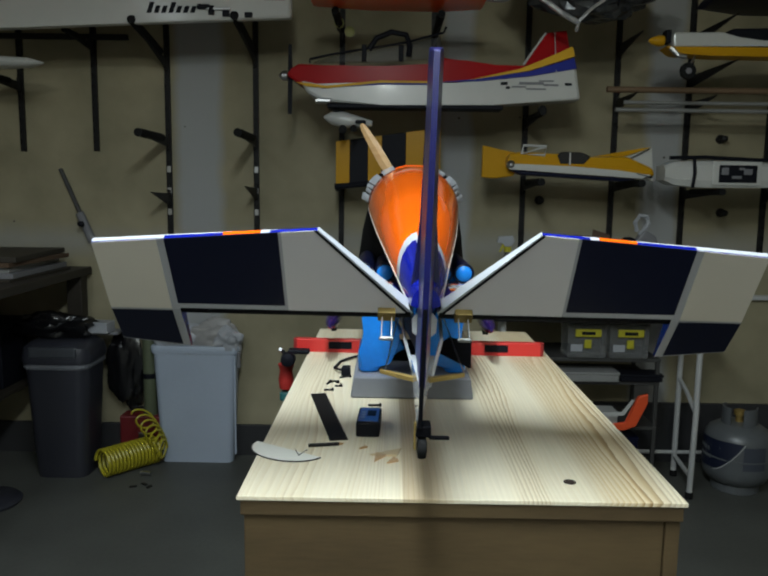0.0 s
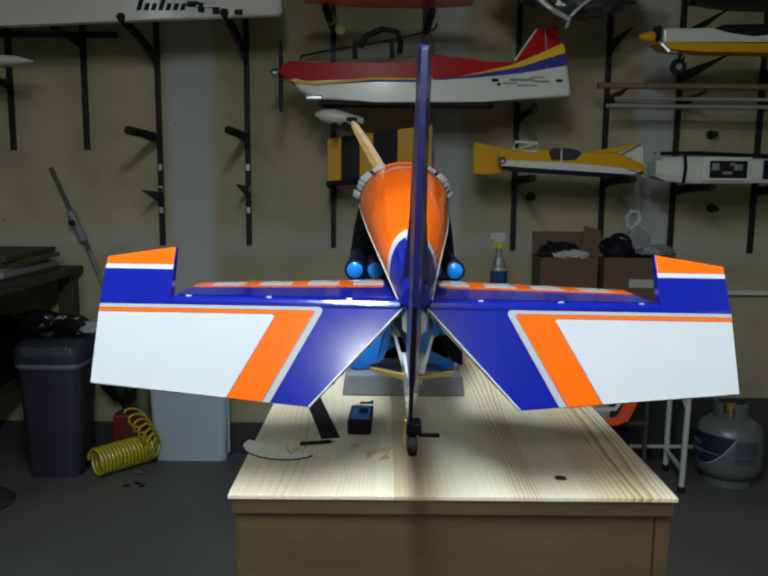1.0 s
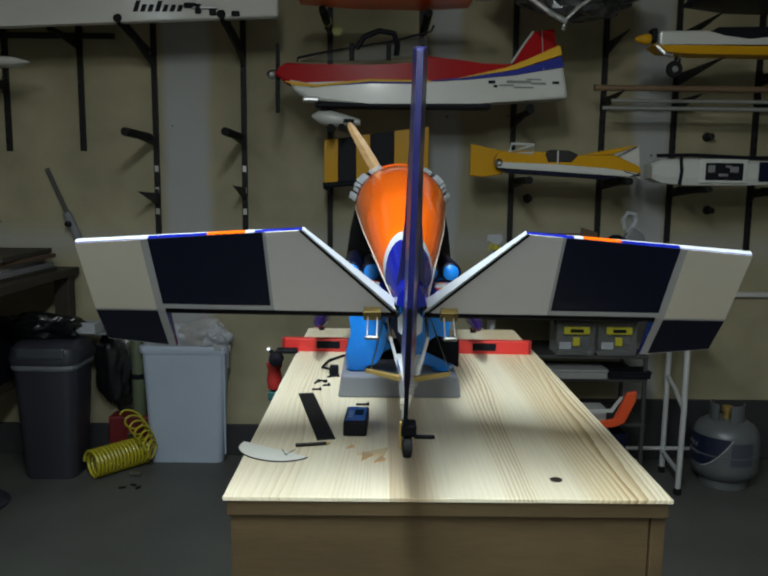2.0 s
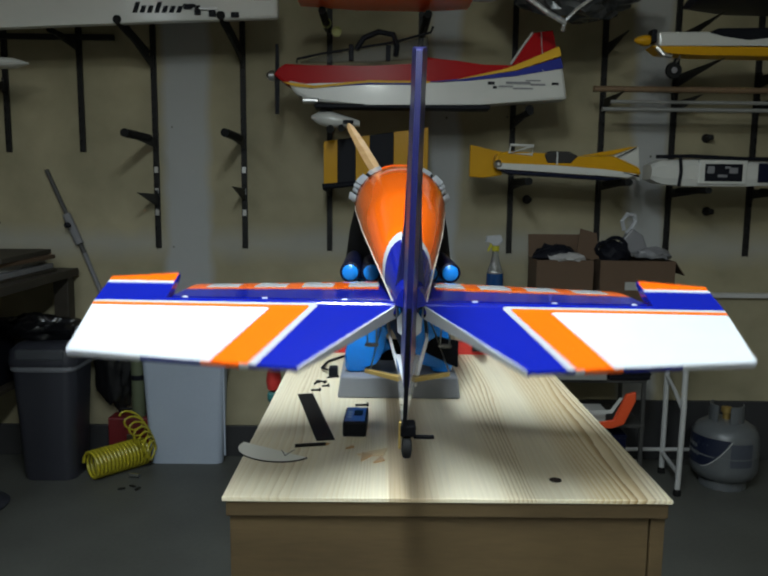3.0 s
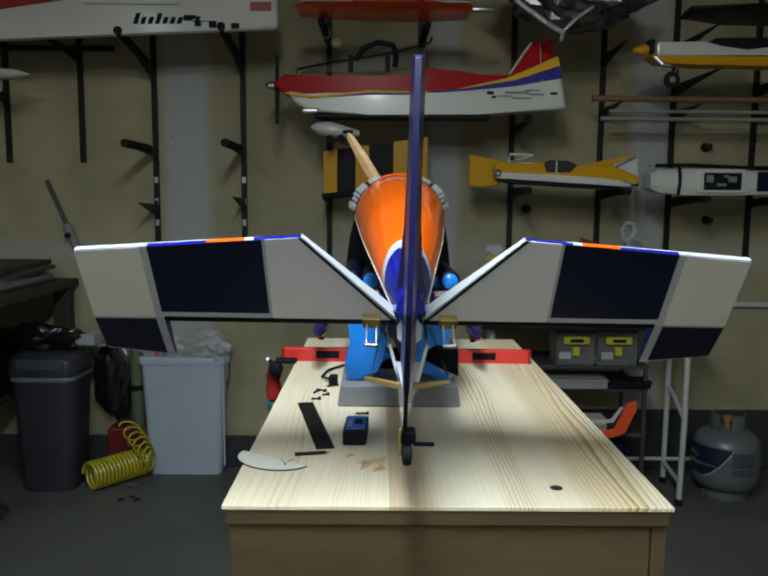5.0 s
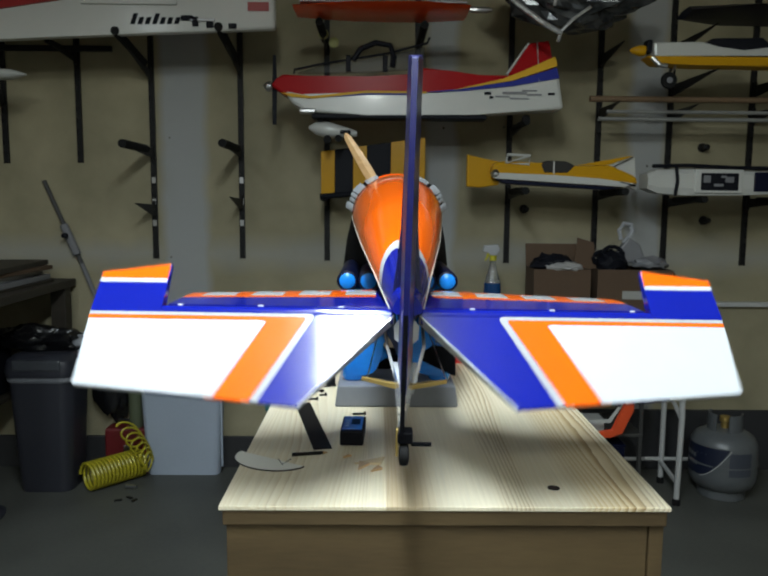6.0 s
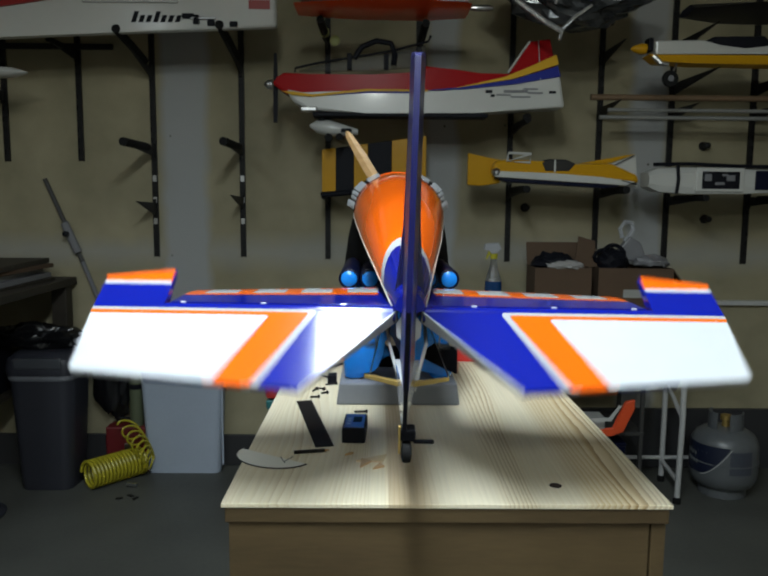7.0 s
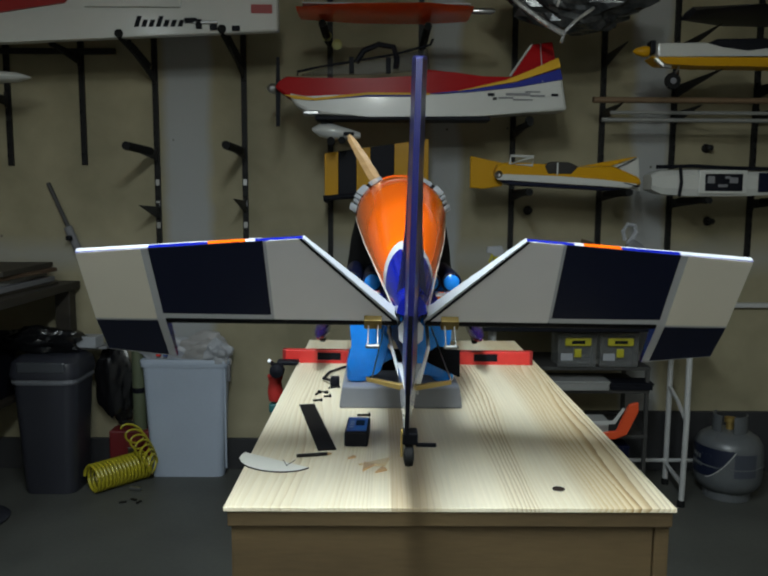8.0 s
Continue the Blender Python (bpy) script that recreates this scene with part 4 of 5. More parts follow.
def red_airplane():
    t = thing("red_model_airplane", "red and white model airplane with striped tail on wall brackets", "model airplane", pose(0.15, 3.13, 1.77))
    lower = [(-0.535, -0.012), (-0.50, -0.07), (-0.44, -0.103), (-0.2, -0.113), (0.25, -0.108), (0.615, -0.083), (0.59, 0.052), (0.40, 0.010), (0.10, -0.022), (-0.2, -0.022), (-0.42, -0.045)]
    upper = [(-0.587, 0.004), (-0.565, 0.028), (-0.54, 0.048), (-0.41, 0.042), (-0.19, 0.042), (0.020, 0.044), (0.036, 0.080), (0.146, 0.068), (0.265, 0.052), (0.39, 0.050), (0.47, 0.045), (0.26, 0.0), (0.05, -0.021), (-0.2, -0.021), (-0.42, -0.044), (-0.53, -0.038)]
    side_shape("fuselage", lower, 0, 0.055, BOARD_WHITE, t, "white lower fuselage", 0.014)
    side_shape("upper_fuselage", upper, 0, 0.05, RED_FILM, t, "red upper fuselage", 0.010)
    side_shape("blue_stripe", [(0.02, -0.022), (0.20, -0.014), (0.40, 0.007), (0.59, 0.040), (0.578, 0.082), (0.40, 0.027), (0.20, -0.004)], -0.058, 0.003, TRIM_BLUE, t, "", 0)
    side_shape("blue_stripe", [(-0.44, -0.052), (-0.38, -0.036), (-0.2, -0.025), (0.03, -0.024), (0.03, -0.031), (-0.2, -0.033), (-0.38, -0.045)], -0.058, 0.003, TRIM_BLUE, t, "", 0)
    side_shape("yellow_stripe", [(0.15, -0.012), (0.40, 0.029), (0.58, 0.088), (0.57, 0.126), (0.45, 0.072), (0.36, 0.036)], -0.059, 0.003, GOLD_TRIM, t, "", 0)
    side_shape("fin", [(0.39, 0.06), (0.45, 0.15), (0.475, 0.188), (0.555, 0.199), (0.57, 0.13), (0.58, 0.06)], 0, 0.008, RED_FILM, t, "red fin", 0.003)
    side_shape("nose_stripe", [(-0.545, -0.028), (-0.50, -0.044), (-0.42, -0.050), (-0.2, -0.026), (0.05, -0.025), (0.05, -0.018), (-0.2, -0.017), (-0.42, -0.040), (-0.50, -0.030)], -0.0585, 0.003, GOLD_TRIM, t, "", 0)
    part("spinner", lathe([(0.022, 0.0), (0.02, -0.02), (0.004, -0.035)], 14, axis="x", c=(-0.588, 0, 0.005)), STEEL, t, "", True)
    part("propeller", prism([(-0.010, -0.15), (0.006, -0.15), (0.010, 0.0), (0.006, 0.13), (-0.006, 0.13), (-0.010, 0.0)], -0.004, 0.004, "y", 0.001), BOX_BLACK, t, "dark propeller").matrix_basis = pose(-0.575, -0.01, 0.0)
    part("belly_keel", box(-0.42, 0.30, -0.05, 0.05, -0.126, -0.109, 0.004), BOX_BLACK, t, "black belly rail")
    part("air_intake", box(-0.47, -0.40, -0.062, 0.0, -0.108, -0.088, 0.006), STEEL, t)
    # canopy hatch frame propped over the deck
    top = [(-0.49, 0.05), (-0.49, 0.065), (-0.40, 0.085), (-0.28, 0.105), (-0.10, 0.135), (0.05, 0.175), (0.06, 0.198)]
    part("canopy_frame", pipe([(x, -0.05, z) for x, z in top], 0.005, 8), BOX_BLACK, t, "black canopy frame")
    part("canopy_hoop", pipe([(-0.25, -0.05, 0.105), (-0.22, -0.05, 0.15), (-0.16, -0.05, 0.175), (-0.10, -0.05, 0.165), (-0.085, -0.05, 0.12), (-0.09, -0.05, 0.08)], 0.012, 8), BOX_BLACK, t)
    side_shape("canopy_glass", [(-0.48, 0.055), (-0.40, 0.080), (-0.28, 0.100), (-0.10, 0.130), (0.04, 0.165), (0.05, 0.08), (-0.2, 0.062)], -0.02, 0.02, CANOPY, t, "clear tinted canopy", 0.004)
    for x in (-0.27, -0.12):
        part("canopy_strut", box(x - 0.010, x + 0.010, -0.055, -0.04, 0.06, 0.125, 0.003), BOX_BLACK, t)
    for x, z, w, h in ((0.30, -0.022, 0.014, 0.006), (0.36, -0.034, 0.03, 0.003), (0.41, -0.020, 0.05, 0.005), (0.49, -0.026, 0.03, 0.004), (0.56, -0.022, 0.014, 0.005), (0.315, -0.038, 0.008, 0.005), (0.43, -0.042, 0.04, 0.003), (0.47, -0.010, 0.03, 0.003)):
        part("marking_bar", box(x - w, x + w, -0.0585, -0.055, z - h, z + h), BOX_BLACK if w < 0.02 else MARK_GREY, t, "faded dark marking bar")
    part("tail_wheel", lathe([(0.008, -0.006), (0.018, -0.005), (0.018, 0.005), (0.008, 0.006)], 12, axis="y", c=(0.47, 0, -0.118)), RUBBER, t)
    # highlight along the fin's leading edge, put in as a white bar
    part("fin_glint_edge", pipe([(0.385, -0.004, 0.062), (0.445, -0.004, 0.152), (0.472, -0.004, 0.188)], 0.005, 8), BOARD_WHITE, t, "fin leading edge with its white highlight painted on")
    part("antenna", pipe([(0.505, -0.012, 0.192), (0.508, -0.064, 0.02)], 0.0016, 5), BOARD_WHITE, t, "thin pale antenna wire")


CANOPY = film("tinted_canopy", (0.020, 0.018, 0.015), 0.3, 0.0, 0.15)
CANOPY.node_tree.nodes["Principled BSDF"].inputs["Alpha"].default_value = 0.28
SMOKE = film("smoked_canopy", (0.030, 0.028, 0.026), 0.5, 0.0, 0.1)
MARK_GREY = surface("faded_marking", (0.16, 0.16, 0.17), rough=0.5)
red_airplane()


def orange_wing():
    t = thing("orange_model_wing", "orange-red model wing lying on wall brackets", "model wing", pose(0.0, 3.0, 2.045))
    rows = []
    for x, c, h in ((-0.325, 0.10, 0.006), (-0.1, 0.16, 0.011), (0.18, 0.17, 0.013), (0.35, 0.12, 0.008)):
        rows.append([(x, -c, 0.0), (x, -c * 0.6, h), (x, c * 0.4, h * 0.9), (x, c, 0), (x, c * 0.3, -h), (x, -c * 0.6, -h)])
    part("panel", loft(rows), ORANGE_RED, t, smooth=True)
    part("top_strip", box(-0.30, 0.34, -0.10, 0.10, 0.0125, 0.017, 0.001), WHITE, t, "white strip along the top")
    part("fitting", lathe([(0.008, 0), (0.012, 0.02), (0.012, 0.07), (0.006, 0.09)], 12, axis="x", c=(0.35, -0.05, 0)), STEEL, t, "bright metal fitting", True)
    for x in (-0.24, -0.195):
        g = thing("spring_clip", "round yellowed clip hanging under a wall bracket", "clip", pose(x + 0.005, 3.28, 2.02 if x < -0.2 else 1.985), group="spring clips")
        part("ring", lathe([(0.012, -0.006), (0.022, -0.004), (0.022, 0.004), (0.012, 0.006)], 16, axis="y"), CLIP, g)


ORANGE_RED = film("orange_red_film", (0.85, 0.08, 0.012), 0.2, 0.1)
CLIP = surface("clip_plastic", (0.35, 0.36, 0.12), rough=0.5)
orange_wing()


def foil_bag():
    """A crumpled silver bag over a dark model nose."""
    t = thing("silver_plastic_bag", "crumpled dark silvery plastic bag hanging over a wall model", "bag", pose(0.75, 2.98, 2.10))
    b = bmesh.new()
    bmesh.ops.create_icosphere(b, subdivisions=4, radius=1)
    for v in b.verts:
        n = noise.noise(v.co * 2.3) * 0.35 + noise.noise(v.co * 6) * 0.16
        v.co = Vector((v.co.x * 0.30 * (1 + n), v.co.y * 0.12 * (1 + n), v.co.z * 0.13 * (1 + n) - 0.22 * v.co.x * (0.5 - v.co.x) * 0.3))
    part("sheet", b, FOIL, t, smooth=False)
    # glints on the folds, laid on as bars of paler foil
    part("fold_glint", pipe([(-0.30, -0.10, 0.02), (-0.22, -0.12, -0.06), (-0.13, -0.13, -0.125), (-0.06, -0.125, -0.16)], 0.010, 6), FOIL_GLINT, t)
    part("fold_glint", pipe([(-0.07, -0.12, -0.19), (-0.06, -0.12, -0.15), (-0.02, -0.12, -0.11), (0.05, -0.11, -0.06)], 0.007, 6), FOIL_GLINT, t)
    part("fold_glint", pipe([(-0.08, -0.12, 0.06), (-0.075, -0.12, 0.0), (-0.09, -0.12, -0.06)], 0.006, 6), FOIL_GLINT, t)


FOIL = surface("silver_foil", (0.10, 0.105, 0.11), (0.03, 0.032, 0.035), rough=0.22, metal=0.6, scale=14, fine=60, bump=0.6)
# paler copy of the foil for the painted glints
FOIL_GLINT = surface("glint_foil", (0.75, 0.75, 0.75), (0.4, 0.4, 0.4), rough=0.2, metal=0.7, scale=40, bump=0.5)
foil_bag()


def yellow_black_wing():
    t = thing("yellow_black_wing", "yellow model wing panel with black bands, leaning on brackets", "model wing", pose(0.0, 3.27, 1.45))
    xs = (-0.245, -0.185, -0.105, -0.045, 0.06, 0.21)
    for k in range(5):
        x0, x1 = xs[k], xs[k + 1]

        def top(x):
            return 0.070 + (x + 0.245) * 0.14

        def low(x):
            return -0.118 + (x + 0.245) * 0.10
        side_shape("band", [(x0, low(x0)), (x1, low(x1)), (x1, top(x1)), (x0, top(x0))], 0, 0.014, YELLOW_FILM if k % 2 == 0 else BOX_BLACK, t, "", 0.002)
    part("leading_edge", pipe([(-0.25, -0.01, -0.125), (0.21, -0.01, -0.08)], 0.013, 10), BOX_BLACK, t)
    for k in range(3):
        part("mark", box(0.02 + 0.016 * k, 0.026 + 0.016 * k, -0.016, -0.0135, -0.03, 0.0 + 0.01 * k), BOX_BLACK, t)
    w = thing("white_tail_part", "white model tail fairing with dark gaps on a wall bracket", "model part", pose(-0.185, 3.12, 1.585))
    rows = []
    for x, r in ((-0.10, 0.006), (-0.07, 0.026), (-0.02, 0.034), (0.04, 0.024), (0.10, 0.012)):
        rows.append(circle((x, 0, 0.012 - x * 0.12), r * 1.2, 12, "x", r))
    part("fairing", loft(rows), BOARD_WHITE, w, smooth=True)
    part("wheel", lathe([(0.006, -0.006), (0.017, -0.005), (0.017, 0.005), (0.006, 0.006)], 12, axis="y", c=(-0.02, -0.03, -0.026)), RUBBER, w)
    part("wheel", lathe([(0.006, -0.006), (0.015, -0.005), (0.015, 0.005), (0.006, 0.006)], 12, axis="y", c=(0.025, -0.03, -0.022)), RUBBER, w)
    part("tape", box(0.03, 0.075, -0.03, -0.024, -0.004, 0.012, 0.002), BOX_BLACK, w)


yellow_black_wing()


def yellow_airplane():
    t = thing("yellow_model_airplane", "yellow and white model airplane resting on wall brackets", "model airplane", pose(0.74, 3.16, 1.43))
    side_shape("fuselage", [(-0.26, 0.015), (-0.25, 0.04), (-0.20, 0.05), (-0.05, 0.042), (0.0, 0.04), (0.08, 0.03), (0.24, 0.035), (0.35, -0.012), (0.36, -0.045), (0.2, -0.03), (-0.26, -0.012)], 0, 0.045, YELLOW_FILM, t, "yellow fuselage", 0.012)
    side_shape("wing_tip", [(-0.358, 0.078), (-0.28, 0.06), (-0.20, 0.045), (-0.22, -0.05), (-0.30, -0.062), (-0.358, -0.058)], 0.02, 0.012, YELLOW_FILM, t, "yellow wing tip", 0.005)
    side_shape("white_side", [(-0.26, 0.0), (0.0, -0.008), (0.2, -0.022), (0.34, -0.04), (0.30, -0.055), (-0.25, -0.024)], -0.048, 0.005, BOARD_WHITE, t, "white lower side", 0.001)
    side_shape("belly", [(-0.25, -0.025), (0.3, -0.056), (0.22, -0.068), (-0.2, -0.045)], 0, 0.042, NAVY, t, "dark navy belly", 0.004)
    side_shape("fin", [(0.23, 0.036), (0.352, 0.074), (0.366, -0.07), (0.27, -0.035)], 0.0, 0.006, BOARD_WHITE, t, "white fin", 0.002)
    side_shape("fin_stripe", [(0.225, 0.036), (0.245, 0.04), (0.345, 0.076), (0.32, 0.074), (0.10, 0.034)], -0.010, 0.006, YELLOW_FILM, t, "", 0.001)
    side_shape("fin_line", [(0.236, 0.020), (0.244, 0.020), (0.344, 0.070), (0.336, 0.070)], -0.0175, 0.0012, BOX_BLACK, t, "", 0)
    side_shape("canopy", [(-0.055, 0.036), (-0.03, 0.052), (0.05, 0.050), (0.09, 0.032), (0.06, 0.0), (-0.04, 0.0)], -0.012, 0.036, SMOKE, t, "dark brown canopy", 0.006)
    part("canopy_bow", box(-0.003, 0.003, -0.051, -0.046, -0.004, 0.048), BOARD_WHITE, t)
    frame_bits = [(-0.20, 0.040), (-0.195, 0.075), (-0.10, 0.072), (-0.104, 0.036), (-0.20, 0.040), (-0.10, 0.072)]
    part("strut_frame", pipe([(x, -0.045, z) for x, z in frame_bits], 0.006, 8), BOARD_WHITE, t, "white wire strut frame")
    part("engine", lathe([(0.006, 0), (0.018, 0.01), (0.018, 0.03)], 12, axis="y", c=(-0.245, -0.06, -0.005)), STEEL, t)
    part("horn", pipe([(0.28, -0.05, -0.035), (0.345, -0.05, -0.05)], 0.004, 6), BOX_BLACK, t)


yellow_airplane()


def white_airplane():
    t = thing("white_model_fuselage", "white bare model fuselage with black cutouts on wall brackets", "model airplane", pose(1.40, 3.16, 1.40))
    rows = []
    for x, r in ((-0.265, 0.030), (-0.22, 0.050), (-0.1, 0.058), (0.14, 0.056), (0.30, 0.048), (0.55, 0.035)):
        rows.append([(x, -0.05, -r), (x, -0.058, -r * 0.5), (x, -0.058, r * 0.5), (x, -0.04, r), (x, 0.05, r), (x, 0.05, -r)])
    part("fuselage", loft(rows), BOARD_WHITE, t)
    part("wing_saddle", box(-0.07, 0.135, -0.062, -0.03, -0.050, 0.052, 0.006), BOARD_WHITE, t)
    # shade inside the open hatch, put in as a flat black plate
    part("hatch", box(-0.045, 0.115, -0.0635, -0.058, -0.038, 0.036, 0.004), BOX_BLACK, t, "open hatch with its dark inside as a black plate")
    for x, z, w, h in ((-0.02, 0.01, 0.015, 0.015), (0.03, -0.015, 0.02, 0.006), (0.075, 0.008, 0.018, 0.012), (0.05, 0.02, 0.012, 0.005)):
        part("radio_gear", box(x - w, x + w, -0.066, -0.062, z - h, z + h, 0.002), MARK_GREY, t, "grey radio gear")
    part("strap", pipe([(-0.25, -0.06, 0.062), (-0.1, -0.06, 0.066), (0.1, -0.06, 0.058), (0.45, -0.06, 0.055)], 0.008, 8), BOX_BLACK, t, "black strap")
    part("strap", pipe([(-0.15, -0.062, 0.06), (-0.145, -0.066, 0.0), (-0.15, -0.062, -0.06)], 0.007, 8), BOX_BLACK, t, "black strap")
    part("tail_panel", box(0.18, 0.55, -0.062, -0.056, -0.04, 0.04, 0.003), NAVY, t, "dark tail panel")
    u = thing("yellow_white_airplane", "white and yellow model airplane with a black canopy on brackets", "model airplane", pose(1.3, 3.02, 1.90))
    side_shape("fuselage", [(-0.215, 0.036), (-0.02, 0.040), (0.04, 0.012), (0.14, 0.008), (0.24, 0.02), (0.5, 0.03), (0.5, -0.02), (0.2, -0.012), (-0.212, -0.018)], 0, 0.05, BOARD_WHITE, u, "white fuselage", 0.008)
    side_shape("belly", [(-0.24, -0.014), (0.2, -0.016), (0.5, -0.024), (0.5, -0.055), (-0.05, -0.050), (-0.20, -0.044)], 0, 0.046, YELLOW_FILM, u, "yellow belly", 0.008)
    side_shape("canopy", [(-0.01, 0.036), (0.02, 0.055), (0.22, 0.06), (0.26, 0.02), (0.14, 0.006), (0.04, 0.010)], 0, 0.04, BOX_BLACK, u, "black canopy", 0.006)
    part("spinner", lathe([(0.02, 0), (0.022, -0.02), (0.012, -0.05), (0.002, -0.06)], 14, axis="x", c=(-0.235, 0, 0.012)), YELLOW_FILM, u, "yellow spinner", True)
    part("cylinder_head", box(-0.235, -0.215, -0.03, 0.02, 0.0, 0.05, 0.003), BOX_BLACK, u)
    part("exhaust", pipe([(-0.22, -0.04, -0.02), (-0.19, -0.045, -0.05), (-0.16, -0.045, -0.055)], 0.010, 8), STEEL, u)
    part("wheel", lathe([(0.010, -0.010), (0.030, -0.008), (0.033, 0.0), (0.030, 0.008), (0.010, 0.010)], 18, axis="y", c=(-0.155, -0.06, -0.112)), RUBBER, u, "black wheel", True)
    part("wheel_hub", lathe([(0.002, -0.012), (0.012, -0.011), (0.012, 0.011), (0.002, 0.012)], 12, axis="y", c=(-0.155, -0.06, -0.112)), MARK_GREY, u)
    part("gear_wire", pipe([(-0.155, -0.045, -0.112), (-0.12, -0.03, -0.05)], 0.004, 6), STEEL, u)
    k = thing("dark_model_wing", "dark model wing lying on high wall brackets", "model wing", pose(1.45, 3.05, 2.06))
    rows = []
    for x, c in ((-0.22, 0.08), (0.0, 0.18), (0.6, 0.2)):
        rows.append([(x, -c, 0.0), (x, -c * 0.5, 0.022), (x, c * 0.5, 0.018), (x, c, 0), (x, 0, -0.016)])
    part("panel", loft(rows), NAVY, k, smooth=True)
    for z, y, r, mat, lab, x0 in ((1.757, 3.27, 0.013, TUBE_BROWN, "brown cardboard tube lying on wall brackets", 0.93), (1.672, 3.27, 0.009, TUBE_GREY, "thin grey tube lying on wall brackets", 0.97)):
        q = thing("storage_tube", lab, "tube", pose(x0, y, z))
        part("tube", pipe([(0, 0, 0), (1.1, 0, 0)], r, 14), mat, q, smooth=True)
        part("end_plug", pipe([(-0.006, 0, 0), (-0.0002, 0, 0)], r * 1.1, 14), mat, q)
    q = thing("storage_tube", "thin grey tube lying on wall brackets", "tube", pose(0.99, 3.24, 1.700))
    part("tube", pipe([(0, 0, 0), (1.1, 0, 0)], 0.008, 12), TUBE_GREY, q)
    w = thing("white_model_float", "white rounded model float on a wall bracket", "model part", pose(-1.62, 3.12, 1.812))
    rows = []
    for x, r in ((-0.3, 0.02), (0.0, 0.026), (0.12, 0.02), (0.175, 0.004)):
        rows.append(circle((x, 0, 0), r * 2.2, 14, "x", r))
    part("shell", loft(rows), BOARD_WHITE, w, smooth=True)


POLE_DARK = surface("dark_pole", (0.045, 0.043, 0.042), rough=0.5)
TUBE_BROWN = surface("brown_tube", (0.16, 0.10, 0.055), rough=0.6)
TUBE_GREY = surface("grey_tube", (0.22, 0.22, 0.21), rough=0.5)
white_airplane()


# ---- floor things ----
def grey_bin():
    t = thing("waste_bin", "tall grey rectangular waste bin stuffed with plastic bags", "waste bin", pose(-0.918, 3.438, 0))

    def ring(a, b, z, r=0.03):
        a, b, z, out = a * 1.037, b * 0.48, z * 0.954, []
        for cx, cy, st in ((a - r, b - r, 0), (-a + r, b - r, 90), (-a + r, -b + r, 180), (a - r, -b + r, 270)):
            for k in range(5):
                an = radians(st + k * 22.5)
                out.append((cx + r * math.cos(an), cy + r * math.sin(an), z))
        return out
    part("body", loft([ring(0.165, 0.085, 0.0), ring(0.168, 0.088, 0.02), ring(0.192, 0.105, 0.565)]), BIN_GREY, t, smooth=True)
    part("rim", loft([ring(0.200, 0.113, 0.560), ring(0.203, 0.116, 0.575), ring(0.203, 0.116, 0.592), ring(0.198, 0.110, 0.598)]), BIN_GREY, t, "rolled grey rim", True)
    part("rib", box(0.188, 0.196, -0.055, -0.050, 0.05, 0.53), BIN_GREY, t)
    part("latch", box(0.204, 0.218, -0.06, -0.03, 0.47, 0.55, 0.004), MARK_GREY, t)
    bag_heap("plastic_bag", "crumpled white carrier bag with red and blue print in the bin", (-1.02, 3.445, 0.598), (0.12, 0.05, 0.075), 3, BAG, True)
    bag_heap("plastic_bag", "crumpled pale plastic bag spilling from the bin", (-0.84, 3.445, 0.598), (0.13, 0.05, 0.075), 8, BAG_PALE, False)
    bag_heap("paper_scrap", "crumpled white paper in the bin", (-0.765, 3.405, 0.600), (0.06, 0.035, 0.05), 11, BAG, False)


def bag_heap(name, label, c, size, seed, material, print_):
    t = thing(name, label, "bag", pose(*c))
    b = bmesh.new()
    bmesh.ops.create_icosphere(b, subdivisions=4, radius=1)
    off = Vector((seed * 3.1, seed, 0))
    for v in b.verts:
        n = noise.noise(v.co * 1.6 + off) * 0.45 + abs(noise.noise(Vector((v.co.x * 4, v.co.y * 4, v.co.z * 1.5)) + off)) * 0.28
        v.co = Vector((v.co.x * size[0] * (1 + n), v.co.y * size[1] * (1 + n), v.co.z * size[2] * (1 + n)))
    part("sheet", b, material, t, smooth=True)
    if print_:
        for x, z, mat in ((0.0, 0.02, RED_PLASTIC), (0.022, 0.0, BOX_BLUE), (0.01, 0.04, BOX_BLUE), (-0.012, 0.0, RED_PLASTIC)):
            part("print_patch", box(x - 0.010, x + 0.010, -0.074, -0.058, z - 0.008, z + 0.010, 0.002), mat, t)


BAG_PALE = surface("pale_bag_plastic", (0.30, 0.29, 0.28), rough=0.45)
grey_bin()


BIN_LINER = surface("grey_liner_film", (0.13, 0.135, 0.15), rough=0.4, scale=30, bump=0.4)


